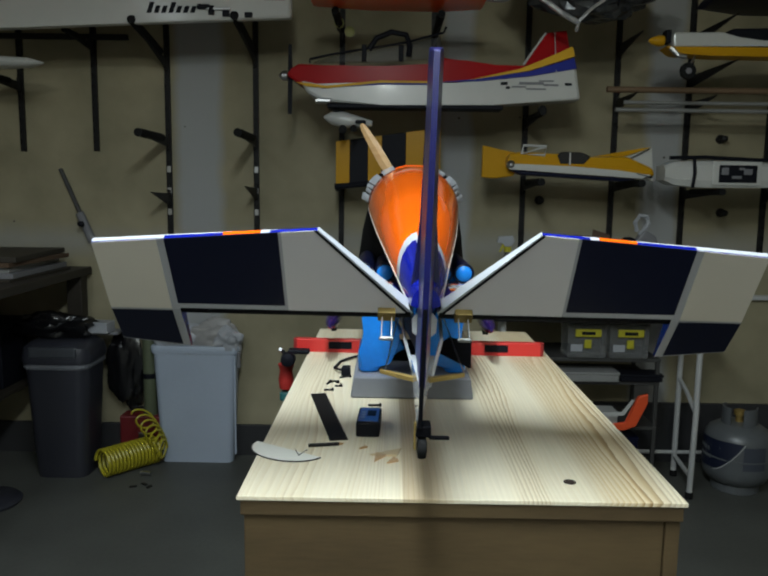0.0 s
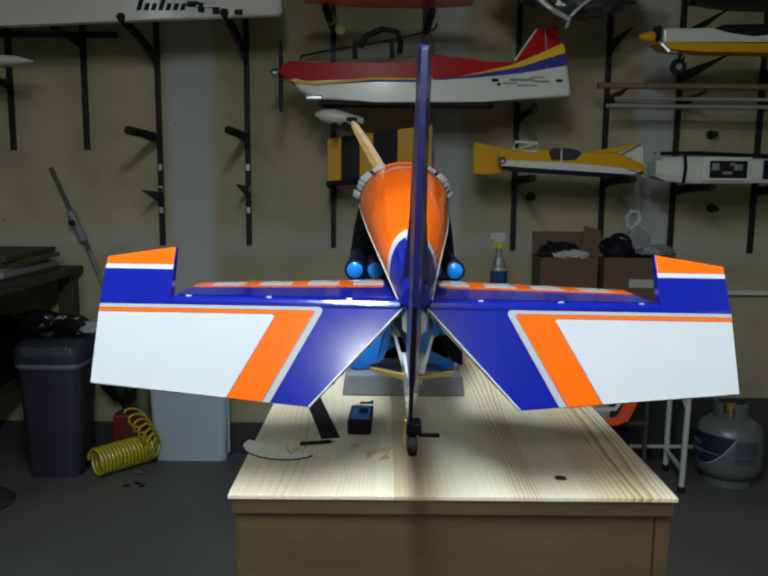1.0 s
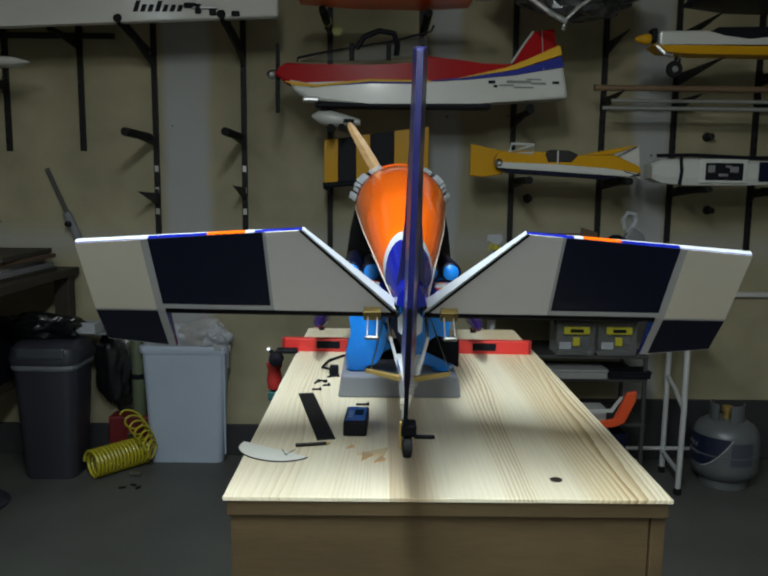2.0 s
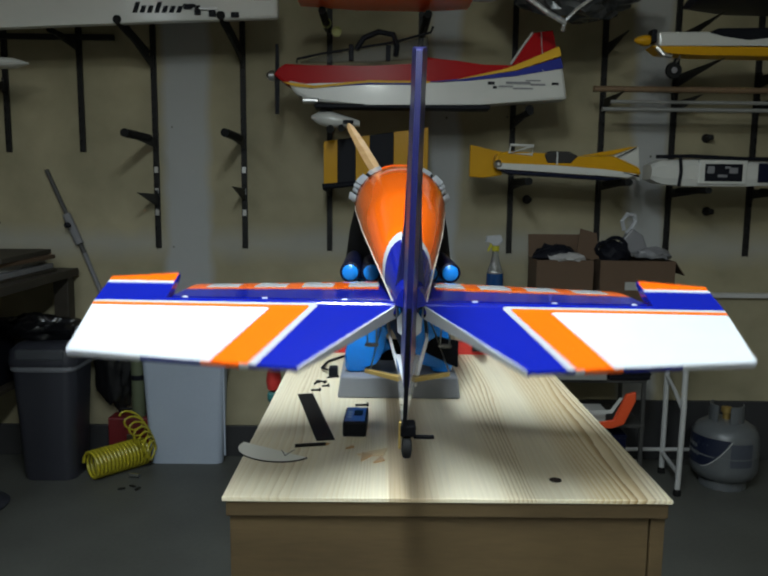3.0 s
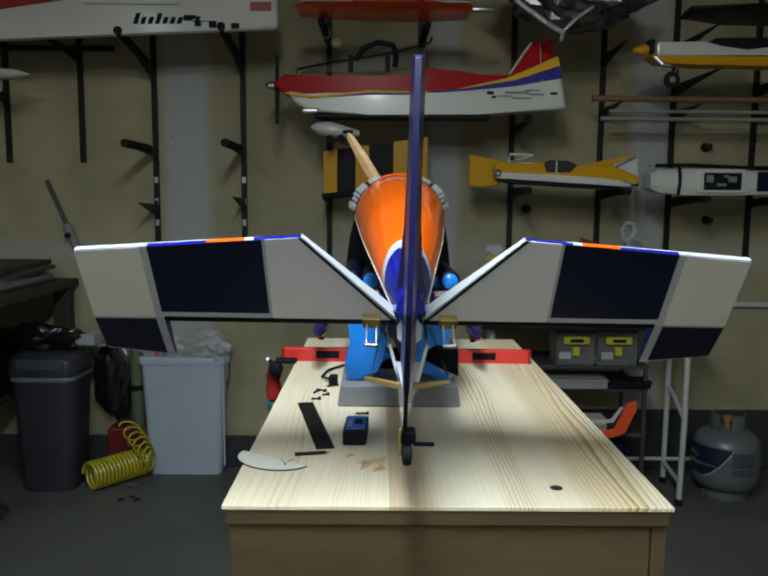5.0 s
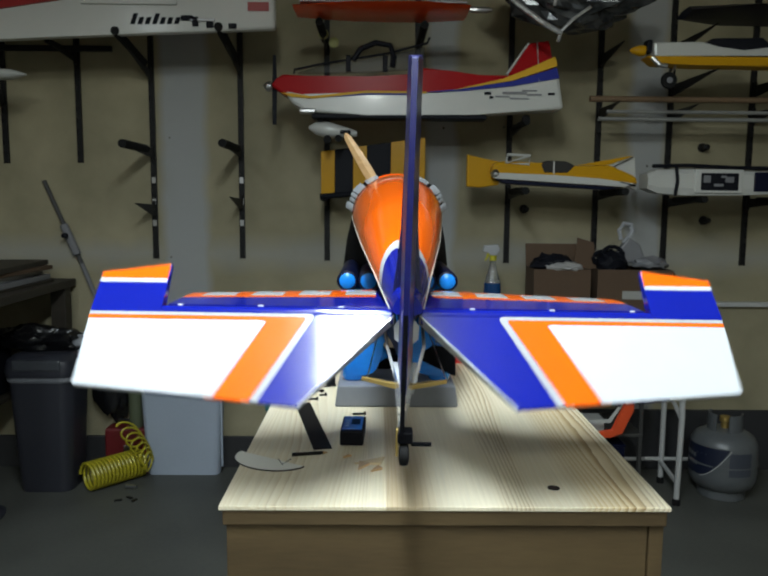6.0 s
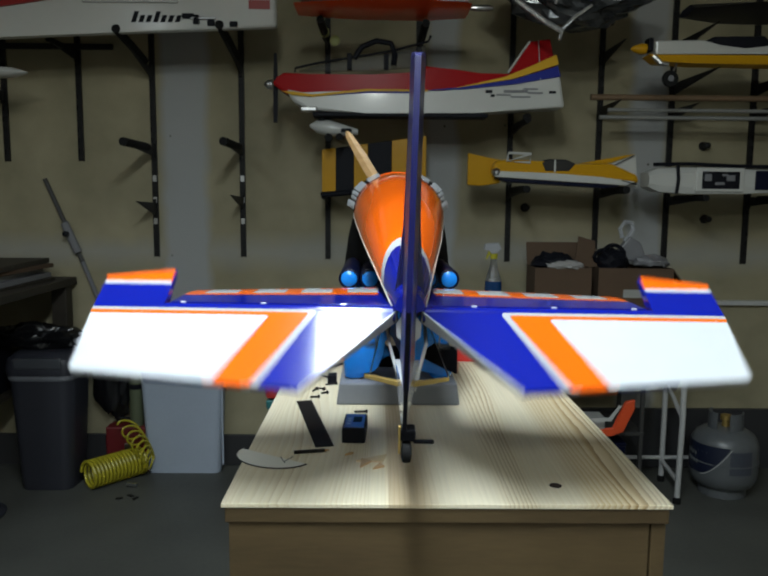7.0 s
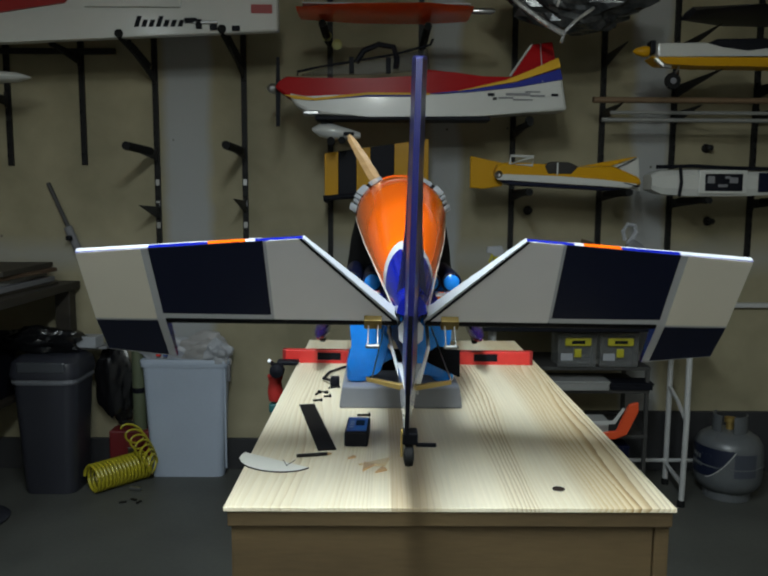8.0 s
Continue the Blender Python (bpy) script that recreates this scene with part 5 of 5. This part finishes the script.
def dark_bin():
    t = thing("lidded_bin", "dark grey lidded waste bin with a liner showing under its lid", "waste bin", pose(-1.478, 3.28, 0))

    def ring(a, b, z, r=0.05):
        a, z, out = a * 0.97, z * 0.954, []
        for cx, cy, st in ((a - r, b - r, 0), (-a + r, b - r, 90), (-a + r, -b + r, 180), (a - r, -b + r, 270)):
            for k in range(5):
                an = radians(st + k * 22.5)
                out.append((cx + r * math.cos(an), cy + r * math.sin(an), z))
        return out
    part("body", loft([ring(0.118, 0.10, 0.0), ring(0.122, 0.104, 0.02), ring(0.145, 0.125, 0.535)]), BIN_DARK, t, smooth=True)
    part("liner", loft([ring(0.150, 0.130, 0.530), ring(0.153, 0.133, 0.540), ring(0.150, 0.130, 0.556)]), BIN_LINER, t, "crumpled grey liner edge")
    part("lid", loft([ring(0.155, 0.135, 0.5565), ring(0.158, 0.138, 0.58), ring(0.15, 0.13, 0.630), ring(0.125, 0.105, 0.655), ring(0.10, 0.08, 0.66)]), BIN_DARK, t, "dark grey hooded lid", True)
    part("flap", box(-0.10, 0.108, -0.1405, -0.13, 0.560, 0.610, 0.008), BIN_LID, t, "lighter grey swing flap")


BIN_LID = surface("mid_grey_bin_plastic", (0.05, 0.054, 0.062), rough=0.35)
dark_bin()


def hose():
    t = thing("coiled_air_hose", "yellow coiled air hose lying on the floor between the bins", "air hose", pose(-1.15, 3.285, 0))
    ax, side = Vector((0.66, 0.75, 0.0)), Vector((-0.75, 0.66, 0.0))
    pts = []
    for k in range(300):
        a = k / 299
        th = a * 2 * math.pi * 15
        p = Vector((-0.14, -0.10, 0.070)) + ax * 0.27 * a + side * 0.058 * math.cos(th) + Vector((0, 0, 0.060 * math.sin(th)))
        pts.append(p)
    part("coil", pipe(pts, 0.0072, 6), HOSE, t, smooth=True)
    pts = []
    for k in range(200):
        a = k / 199
        th = a * 2 * math.pi * 6.5
        cx, cz = 0.085 - 0.10 * a ** 1.2, 0.075 + 0.17 * a
        tilt = 0.9 * a
        u, w = 0.052 * math.cos(th), (0.050 - 0.014 * a) * math.sin(th)
        pts.append((cx + u * math.sin(tilt) * 0.9 + 0.01, 0.05 + u * math.cos(tilt), cz + w - 0.02 * math.cos(th) * a))
    part("loose_coil", pipe(pts, 0.0048, 6), HOSE, t, "loosened yellow coils", True)
    part("fitting", pipe([(0.02, -0.06, 0.012), (0.07, -0.07, 0.012)], 0.009, 8), STEEL, t)
    for x, y, rz in ((-1.12, 3.09, 20), (-1.08, 3.12, -30), (-1.05, 3.09, 70)):
        d = thing("floor_debris", "small dark scrap on the floor", "debris", pose(x, y, 0, 0, 0, rz), group="scraps on the floor")
        part("piece", prism([(-0.016, -0.006), (0.014, -0.008), (0.018, 0.004), (-0.01, 0.008)], 0, 0.006, "z", 0.001), RULE, d)
    r = thing("red_tool_box", "dark red metal box on the floor behind the hose", "box", pose(-1.19, 3.462, 0))
    part("body", box(-0.10, 0.12, -0.05, 0.05, 0, 0.22, 0.008), RED_BOX, r)
    part("handle", pipe([(-0.05, 0, 0.222), (-0.05, 0, 0.25), (0.06, 0, 0.25), (0.06, 0, 0.222)], 0.006, 8), BRACKET, r)
    part("latch", box(-0.01, 0.02, -0.055, -0.0505, 0.10, 0.14, 0.002), STEEL, r)
    p = thing("long_pole", "grey pole with a clamp leaning on the wall", "pole", pose(-1.03, 3.506, 0.0))
    part("shaft", pipe([(0, 0, 0.012), (-0.372, 0.0, 1.0)], 0.011, 10), MARK_GREY, p, "grey lower shaft")
    part("upper_shaft", pipe([(-0.3722, 0.0, 1.0005), (-0.534, 0.0, 1.39)], 0.011, 10, r_end=0.010), POLE_DARK, p, "dark upper shaft")
    part("clamp", pipe([(-0.388, -0.012, 1.045), (-0.446, -0.012, 1.185)], 0.020, 10), MARK_GREY, p, "grey plastic clamp")
    part("clamp_knob", lathe([(0.008, 0), (0.013, -0.01), (0.013, -0.03), (0.004, -0.034)], 10, axis="y", c=(-0.425, -0.034, 1.135)), BOX_BLACK, p)


hose()


def left_bench():
    t = thing("side_bench", "dark wooden workbench piled with boards and papers", "workbench", pose(-1.43, 3.5, 0))
    part("tabletop", box(-0.62, 0.0, -1.5, 0, 0.895, 0.93, 0.004), DARK_WOOD, t, "brown worktop")
    for x in (-0.05, -0.56):
        for y in (-1.44, -0.06):
            part("leg", box(x - 0.035, x + 0.035, y - 0.035, y + 0.035, 0, 0.8945, 0.004), DARK_WOOD, t)
    part("shelf", box(-0.58, -0.22, -1.40, -0.10, 0.40, 0.42, 0.003), DARK_WOOD, t)
    rnd = random.Random(3)
    z = 0.93
    for k in range(5):
        h = rnd.choice((0.012, 0.018, 0.022))
        m = thing("stacked_board", "flat board in a pile on the side bench", "board", pose(-1.72 + rnd.uniform(-0.03, 0.03), 3.12, z, 0, 0, rnd.uniform(-4, 4)), group="boards on the side bench")
        part("sheet", box(-0.24, 0.23, -0.25, 0.25, 0.0, h, 0.002), (DARK_WOOD, MARK_GREY, TUBE_GREY, CARD, DARK_WOOD)[k], m)
        z += h + 0.0008
    for k, (x, y, w, d, h, mat, lab) in enumerate(((-1.84, 2.72, 0.16, 0.14, 0.36, BOX_BLACK, "black storage box under the side bench"), (-1.88, 3.0, 0.10, 0.1, 0.30, CARD, "dark cardboard box under the side bench"),
                                                    (-1.84, 3.25, 0.15, 0.12, 0.26, BOX_BLACK, "black box under the side bench"))):
        q = thing("storage_box", lab, "box", pose(x, y, 0.4205))
        part("body", box(-w, w, -d, d, 0, h, 0.006), mat, q)
        part("lid", box(-w - 0.006, w + 0.006, -d - 0.006, d + 0.006, h + 0.0005, h + 0.03, 0.006), mat, q)
    f = thing("floor_fan_base", "dark round base with a cable on the floor", "base", pose(-1.66, 2.90, 0))
    part("disc", lathe([(0.13, 0), (0.135, 0.012), (0.12, 0.025), (0.03, 0.035), (0.02, 0.12)], 28), BIN_DARK, f, smooth=True)
    part("cable", pipe([(0.06, -0.02, 0.012), (0.10, -0.12, 0.008), (0.06, -0.22, 0.008), (-0.06, -0.26, 0.008)], 0.006, 8), RUBBER, f)
    # pale plank put in for a white tube-like glint over the bin
    w = thing("glint_plank", "pale plank standing in for a glint by the lidded bin", "plank", pose(-1.46, 3.36, 0.631, 0, 0, 8))
    part("plank", box(-0.16, 0.20, -0.05, 0.05, 0.0, 0.012, 0.002), MARK_GREY, w)
    w2 = thing("white_card", "white sheet of card on the lidded bin", "card", pose(-1.345, 3.34, 0.644, 0, 0, -6))
    part("sheet", box(-0.07, 0.06, -0.04, 0.04, 0.0, 0.05, 0.002), BAG, w2)


left_bench()


def between_bins():
    g = thing("rolled_mat", "rolled green mat standing between the bins", "rolled mat", pose(-1.15, 3.452, 0))
    part("roll", lathe([(0.028, 0.0), (0.032, 0.01), (0.031, 0.66), (0.026, 0.675), (0.012, 0.668)], 14), MAT_GREEN, g, smooth=True)
    part("band", lathe([(0.0325, 0.40), (0.0335, 0.405), (0.0335, 0.42), (0.0325, 0.425)], 14), BOX_BLACK, g)
    bag_heap("dark_sack", "dark crumpled sack standing on the red metal box", (-1.262, 3.455, 0.435), (0.072, 0.036, 0.185), 17, BAG_BLACK, False)
    bag_heap("black_bag", "crumpled black bag lying over the lidded bin", (-1.53, 3.29, 0.685), (0.16, 0.08, 0.055), 14, BAG_BLACK, False)


BAG_BLACK = film("black_bag_film", (0.006, 0.006, 0.007), 0.25, 0.0, 0.5)
MAT_GREEN = surface("dull_green_mat", (0.085, 0.10, 0.055), rough=0.7)
between_bins()


def right_table():
    t = thing("folding_table", "grey-topped folding table with white tube legs against the wall", "table", pose(0.0, 0.0, 0))
    part("tabletop", box(0.42, 1.375, 3.0, 3.49, 0.787, 0.812, 0.006), TABLE_TOP, t, "dull grey-green tabletop")
    part("top_edge", box(0.424, 1.371, 2.996, 3.0, 0.782, 0.800, 0.001), BOX_BLACK, t, "black edge band")
    for x in (1.315, 0.48):
        a = [(x, 3.06, 0.786), (x, 3.06, 0.45), (x + 0.004, 3.065, 0.40), (x, 3.07, 0.012)]
        b = [(x + 0.03, 3.33, 0.786), (x + 0.03, 3.33, 0.012)]
        part("leg", pipe(a, 0.0125, 10), TABLE_WHITE, t, "white tube leg", True)
        part("leg", pipe(b, 0.0125, 10), TABLE_WHITE, t, "white tube leg", True)
        part("brace", pipe([(x + 0.03, 3.33, 0.47), (x + 0.015, 3.20, 0.44), (x, 3.07, 0.39)], 0.009, 8), TABLE_WHITE, t, "", True)
        part("foot_bar", pipe([(x + 0.03, 3.34, 0.10), (x, 3.07, 0.10)], 0.010, 8), TABLE_WHITE, t, "", True)
        for fx, y in ((x, 3.07), (x + 0.03, 3.33)):
            part("rubber_foot", lathe([(0.017, 0), (0.017, 0.02), (0.012, 0.03)], 10, c=(fx, y, 0)), RUBBER, t)
    part("stretcher", pipe([(0.48, 3.33, 0.115), (1.70, 3.33, 0.115)], 0.009, 8), TABLE_WHITE, t)
    # steel shelf unit below
    u = thing("wire_shelf", "low dark shelf loaded with tools under the folding table", "shelf", pose(0.95, 3.24, 0))
    for z in (0.02, 0.30, 0.50, 0.60):
        part("shelf_board", box(-0.30, 0.21, -0.16, 0.16, z, z + 0.015, 0.002), SHELF, u)
    for x in (-0.29, 0.20):
        for y in (-0.15, 0.15):
            part("post", box(x - 0.008, x + 0.008, y - 0.008, y + 0.008, 0, 0.60, 0.001), SHELF, u)
    for x in (0.84, 1.02):
        o = thing("parts_organiser", "clear plastic parts case with yellow latches on the shelf", "parts case", pose(x, 3.10, 0.6155), group="parts cases")
        part("case", box(-0.082, 0.082, -0.03, 0.10, 0, 0.135, 0.006), CLEAR, o)
        part("lid", box(-0.085, 0.085, -0.033, 0.103, 0.1355, 0.15, 0.004), CLEAR, o)
        part("handle", box(-0.055, 0.055, -0.045, -0.0335, 0.095, 0.128, 0.004), YELLOW_PL, o, "yellow handle")
        # black patch painted for the shade inside the handle's opening
        part("handle_gap_patch", box(-0.028, 0.028, -0.0462, -0.045, 0.104, 0.118, 0.0), BOX_BLACK, o)
        part("latch", box(0.0 - 0.015, 0.015, -0.042, -0.0305, 0.045, 0.082, 0.003), YELLOW_PL, o, "yellow latch")
        part("label_patch", box(-0.07, -0.02, -0.0315, -0.03, 0.03, 0.06), BAG, o)
    for k, (x, y, z, sx, sy, sz, mat, lab) in enumerate((
            (0.86, 3.12, 0.5155, 0.12, 0.06, 0.03, TUBE_GREY, "flat grey tool case on the shelf"), (1.08, 3.12, 0.5155, 0.09, 0.05, 0.02, BOX_BLACK, "flat black case on the shelf"),
            (0.88, 3.13, 0.3155, 0.11, 0.05, 0.05, BOARD_WHITE, "white and dark magazines on the shelf"), (0.98, 3.14, 0.0355, 0.11, 0.06, 0.12, CARD, "brown box on the lowest shelf"), (0.96, 3.13, 0.158, 0.12, 0.06, 0.10, NAVY, "navy box on the lowest shelf"))):
        q = thing("storage_case", lab, "case", pose(x, y, z), group="cases on the shelf")
        part("body", box(-sx, sx, -sy, sy, 0, sz, 0.004), mat, q)
        part("lid", box(-sx - 0.003, sx + 0.003, -sy - 0.003, sy + 0.003, sz + 0.0004, sz + 0.012, 0.003), mat, q)
    g = thing("orange_handsaw", "orange-handled tool on the low shelf", "tool", pose(0.98, 3.03, 0.3155))
    part("frame", prism([(-0.10, 0.02), (0.03, 0.03), (0.075, 0.15), (0.115, 0.16), (0.115, 0.12), (0.07, 0.02), (0.02, 0.0), (-0.10, 0.0)], -0.010, 0.010, "y", 0.004), ORANGE_PL, g, "orange plastic handle")
    part("blade", prism([(-0.10, 0.06), (0.02, 0.065), (0.06, 0.13), (0.05, 0.135), (0.01, 0.08), (-0.10, 0.075)], -0.002, 0.002, "y"), BOARD_WHITE, g, "pale blade")
    # things on the table
    s = thing("spray_bottle", "clear spray bottle with blue liquid and a white trigger", "spray bottle", pose(0.50, 3.15, 0.8125))
    part("bottle", lathe([(0.036, 0.1505), (0.020, 0.20), (0.013, 0.23), (0.013, 0.245)], 20), CLEAR, s, "clear bottle", True)
    part("liquid", lathe([(0.034, 0), (0.038, 0.01), (0.038, 0.10), (0.036, 0.15)], 20), LIQUID, s, "blue liquid", True)
    part("collar", lathe([(0.016, 0.246), (0.016, 0.268)], 16), YELLOW_PL, s)
    part("trigger_head", prism([(-0.045, 0.285), (-0.04, 0.31), (0.02, 0.315), (0.03, 0.29), (0.012, 0.268), (-0.014, 0.268), (-0.018, 0.283)], -0.011, 0.011, "y", 0.003), BAG, s, "white spray head")
    part("trigger", prism([(-0.022, 0.282), (-0.036, 0.245), (-0.030, 0.243), (-0.014, 0.27)], -0.006, 0.006, "y", 0.001), YELLOW_PL, s)
    for x, y, w, d, h, rz, lab, flaps in ((0.785, 3.17, 0.12, 0.09, 0.215, 0, "open brown cardboard box holding dark parts", 1), (1.10, 3.19, 0.155, 0.11, 0.215, -4, "open brown cardboard box with raised flaps", 2)):
        c = thing("cardboard_box", lab, "box", pose(x, y, 0.8125, 0, 0, rz), group="boxes on the folding table")
        k = 0.004
        part("box_floor", box(-w, w, -d, d, 0, k), CARD, c)
        part("front", box(-w, w, -d, -d + k, k + 0.0005, h), CARD, c)
        part("back", box(-w, w, d - k, d, k + 0.0005, h), CARD, c)
        part("side", box(-w, -w + k, -d + k, d - k, k + 0.0005, h), CARD, c)
        part("side", box(w - k, w, -d + k, d - k, k + 0.0005, h), CARD, c)
        if flaps == 1:
            part("flap", moved(box(-w, w, 0, k, 0, 0.10), pose(0, d, h, -12, 0, 0)), CARD, c)
        else:
            part("flap", prism([(-w - 0.075, 0.345), (-w - 0.005, 0.325), (-w + 0.01, h), (-w - 0.09, h - 0.02)], -0.03, -0.026, "y"), CARD, c, "raised torn flap")
            part("flap", moved(box(0, 0.07, -d, d, -k, 0), pose(w, 0, h, 0, 55, 0)), CARD, c, "drooping flap")
            part("label_patch", box(-0.05, 0.05, -d - 0.0012, -d - 0.0002, 0.09, 0.125), MARK_PALE, c, "pale printed label")
    for x, y, z, sx, sy, sz, seed, mat, lab in ((0.76, 3.16, 1.045, 0.09, 0.06, 0.04, 21, BOX_BLACK, "dark clutter filling a cardboard box"), (0.80, 3.10, 1.036, 0.075, 0.03, 0.022, 22, BAG_PALE, "crumpled pale paper in a cardboard box"),
                                                (1.02, 3.18, 1.05, 0.07, 0.06, 0.05, 23, BOX_BLACK, "black cables heaped in a cardboard box"), (1.19, 3.18, 1.045, 0.075, 0.06, 0.03, 24, MARK_GREY, "grey parts in a cardboard box"), (0.60, 3.16, 0.832, 0.05, 0.05, 0.028, 25, BOX_BLACK, "dark pouch on the folding table")):
        q = thing("box_filling", lab, "parts", pose(x, y, z))
        b = bmesh.new()
        bmesh.ops.create_icosphere(b, subdivisions=3, radius=1)
        off = Vector((seed * 2.7, seed, 1))
        for v in b.verts:
            n = noise.noise(v.co * 2.6 + off) * 0.5 + noise.noise(v.co * 7 + off) * 0.25
            v.co = Vector((v.co.x * sx * (1 + n * 0.5), v.co.y * sy * (1 + n * 0.5), max(-sz * 0.7, v.co.z * sz * (1 + n))))
        part("clump", b, mat, q, smooth=True)
    for x, z in ((1.02, 1.12), (0.98, 1.10)):
        q = thing("cable_loop", "black cable loop standing out of a cardboard box", "cable", pose(x, 3.17, z - 0.03))
        part("loop", pipe([(0.045 * math.cos(a / 10 * 6.283), 0.01 * math.sin(a), 0.03 * math.sin(a / 10 * 6.283)) for a in range(11)], 0.009, 8), BOX_BLACK, q)
    q = thing("white_headphone_loop", "white curved strap with a grey grip standing in a box", "strap", pose(1.085, 3.2, 1.05))
    part("grip", prism([(-0.06, 0.0), (0.09, 0.0), (0.06, 0.08), (0.01, 0.11), (-0.03, 0.06)], -0.02, 0.02, "y", 0.008), MARK_GREY, q, "dark grey grip")
    part("loop", pipe([(-0.02, 0, 0.10), (-0.03, 0, 0.14), (-0.01, 0, 0.17), (0.02, 0, 0.165), (0.028, 0, 0.135), (0.01, 0, 0.105), (-0.01, 0, 0.085)], 0.010, 8), BAG, q, "white loop")


TABLE_TOP = surface("grey_green_laminate", (0.20, 0.20, 0.17), rough=0.5)
SHELF = surface("dark_shelf", (0.035, 0.034, 0.032), rough=0.6)
YELLOW_PL = surface("yellow_plastic", (0.42, 0.38, 0.02), rough=0.4)
ORANGE_PL = surface("orange_plastic", (0.70, 0.08, 0.02), rough=0.4)
MARK_PALE = surface("pale_label", (0.30, 0.30, 0.28), rough=0.6)
LIQUID = surface("blue_liquid", (0.006, 0.045, 0.15), rough=0.15)
CLEAR = surface("clear_plastic", (0.55, 0.56, 0.56), rough=0.12, bump=0.02)
CLEAR.node_tree.nodes["Principled BSDF"].inputs["Transmission Weight"].default_value = 0.85
right_table()


def propane():
    t = thing("gas_cylinder", "grey propane cylinder with a dark blue label on the floor", "gas cylinder", pose(1.572, 3.20, 0))
    part("foot_ring", lathe([(0.105, 0), (0.108, 0.004), (0.108, 0.045), (0.103, 0.046)], 32), TANK, t)
    prof = [(0.05, 0.035), (0.10, 0.042), (0.135, 0.065), (0.152, 0.10), (0.1545, 0.13), (0.1545, 0.25), (0.150, 0.29), (0.132, 0.325), (0.095, 0.35), (0.04, 0.36)]
    part("vessel", lathe(prof, 40), TANK, t, "welded grey steel vessel", True)
    part("weld_seam", lathe([(0.1545, 0.186), (0.1565, 0.188), (0.1565, 0.194), (0.1545, 0.196)], 40), TANK, t, "", True)
    rows = []
    for k in range(17):
        a = radians(158 + k * 6.0)
        r = 0.1563
        top = 0.286
        low = 0.135 + 0.145 * max(0.0, (k - 8) / 8) ** 1.6
        rows.append([(r * math.cos(a) * 0.985, r * math.sin(a) * 0.985, low), (r * math.cos(a), r * math.sin(a), low), (r * math.cos(a) * (0.985 if top > 0.28 else 1), r * math.sin(a) * (0.985 if top > 0.28 else 1), top), (r * math.cos(a) * 0.96, r * math.sin(a) * 0.96, top)])
    part("label_panel", loft(rows), TANK_BLUE, t, "dark blue printed label")
    rows = []
    for k in range(9):
        a = radians(255 + k * 5.0)
        rows.append([(q * math.cos(a), q * math.sin(a), z) for q, z in ((0.1535, 0.150), (0.1556, 0.150), (0.1552, 0.270), (0.1530, 0.270))])
    part("side_label", loft(rows), TANK_SLATE, t, "slate blue side label")
    swoosh = []
    for k in range(12):
        a = radians(206 + k * 4.6)
        swoosh.append((0.1568 * math.cos(a), 0.1568 * math.sin(a), 0.131 + 0.150 * max(0.0, k / 11) ** 1.6))
    part("swoosh", pipe(swoosh, 0.0022, 6), TABLE_WHITE, t, "pale swoosh line")
    for k, (a0, z) in enumerate(((172, 0.235), (176, 0.195))):
        for q in range(4):
            a = radians(a0 + q * 7)
            part("lettering_bar", box(-0.005, 0.005, -0.0012, 0.0012, -0.010, 0.010), TANK, t).matrix_basis = pose(0.1575 * math.cos(a), 0.1575 * math.sin(a), z - q * 0.002, 0, 0, math.degrees(a) + 90)
    for a0, a1 in ((120, 216), (258, 350)):
        rows = []
        for k in range(9):
            a = radians(a0 + (a1 - a0) * k / 8)
            rows.append([(r * math.cos(a), r * math.sin(a), z) for r, z in ((0.074, 0.345), (0.080, 0.345), (0.078, 0.44), (0.072, 0.44))])
        part("collar", loft(rows), TANK, t, "grey steel collar")
    part("valve", lathe([(0.018, 0.355), (0.018, 0.39), (0.026, 0.395), (0.026, 0.42), (0.010, 0.425)], 14), BRASS, t, "brass valve")
    for ob in t.children:
        for v in ob.data.vertices:
            v.co = Vector((v.co.x * 0.93, v.co.y * 0.93, v.co.z * 0.86))
        ob.location = (ob.location.x * 0.93, ob.location.y * 0.93, ob.location.z * 0.86)


propane()


def wall_ledge():
    t = structure("trim", box(1.50, XR, WALL_Y - 0.03, WALL_Y - 0.0005, 0.815, 0.838, 0.003), TABLE_WHITE, "pale ledge strip along the wall")


wall_ledge()


def motions():
    angles = [(0, -54), (0.3, -53), (0.4, -29), (0.5, 4), (0.6, 8), (0.7, 26), (0.8, 60), (0.9, 65), (1.3, 65), (1.4, 20), (1.5, 6),
              (1.6, -1), (1.7, -18), (1.85, -54), (2.6, -54), (2.7, -28), (2.8, -2), (2.9, 8), (3.0, 24), (3.1, 36), (3.2, 53), (3.3, 62), (3.4, 65), (3.9, 63),
              (4.0, 50), (4.1, 24), (4.2, 11), (4.3, 5), (4.4, -3), (4.5, -22), (4.6, -52), (4.7, -54), (5.55, -54), (5.7, -12), (5.8, 4), (5.9, 18), (6.0, 48), (6.1, 64), (6.2, 65),
              (6.9, 65), (7.0, 35), (7.1, 11), (7.2, 5), (7.3, 2), (7.4, -3), (7.5, -11), (7.6, -18), (7.7, -35), (7.8, -53), (8.0, -54)]
    for e in elevators:
        walk(e, [(t, pose(0, 0, 0, a)) for t, a in angles])


motions()
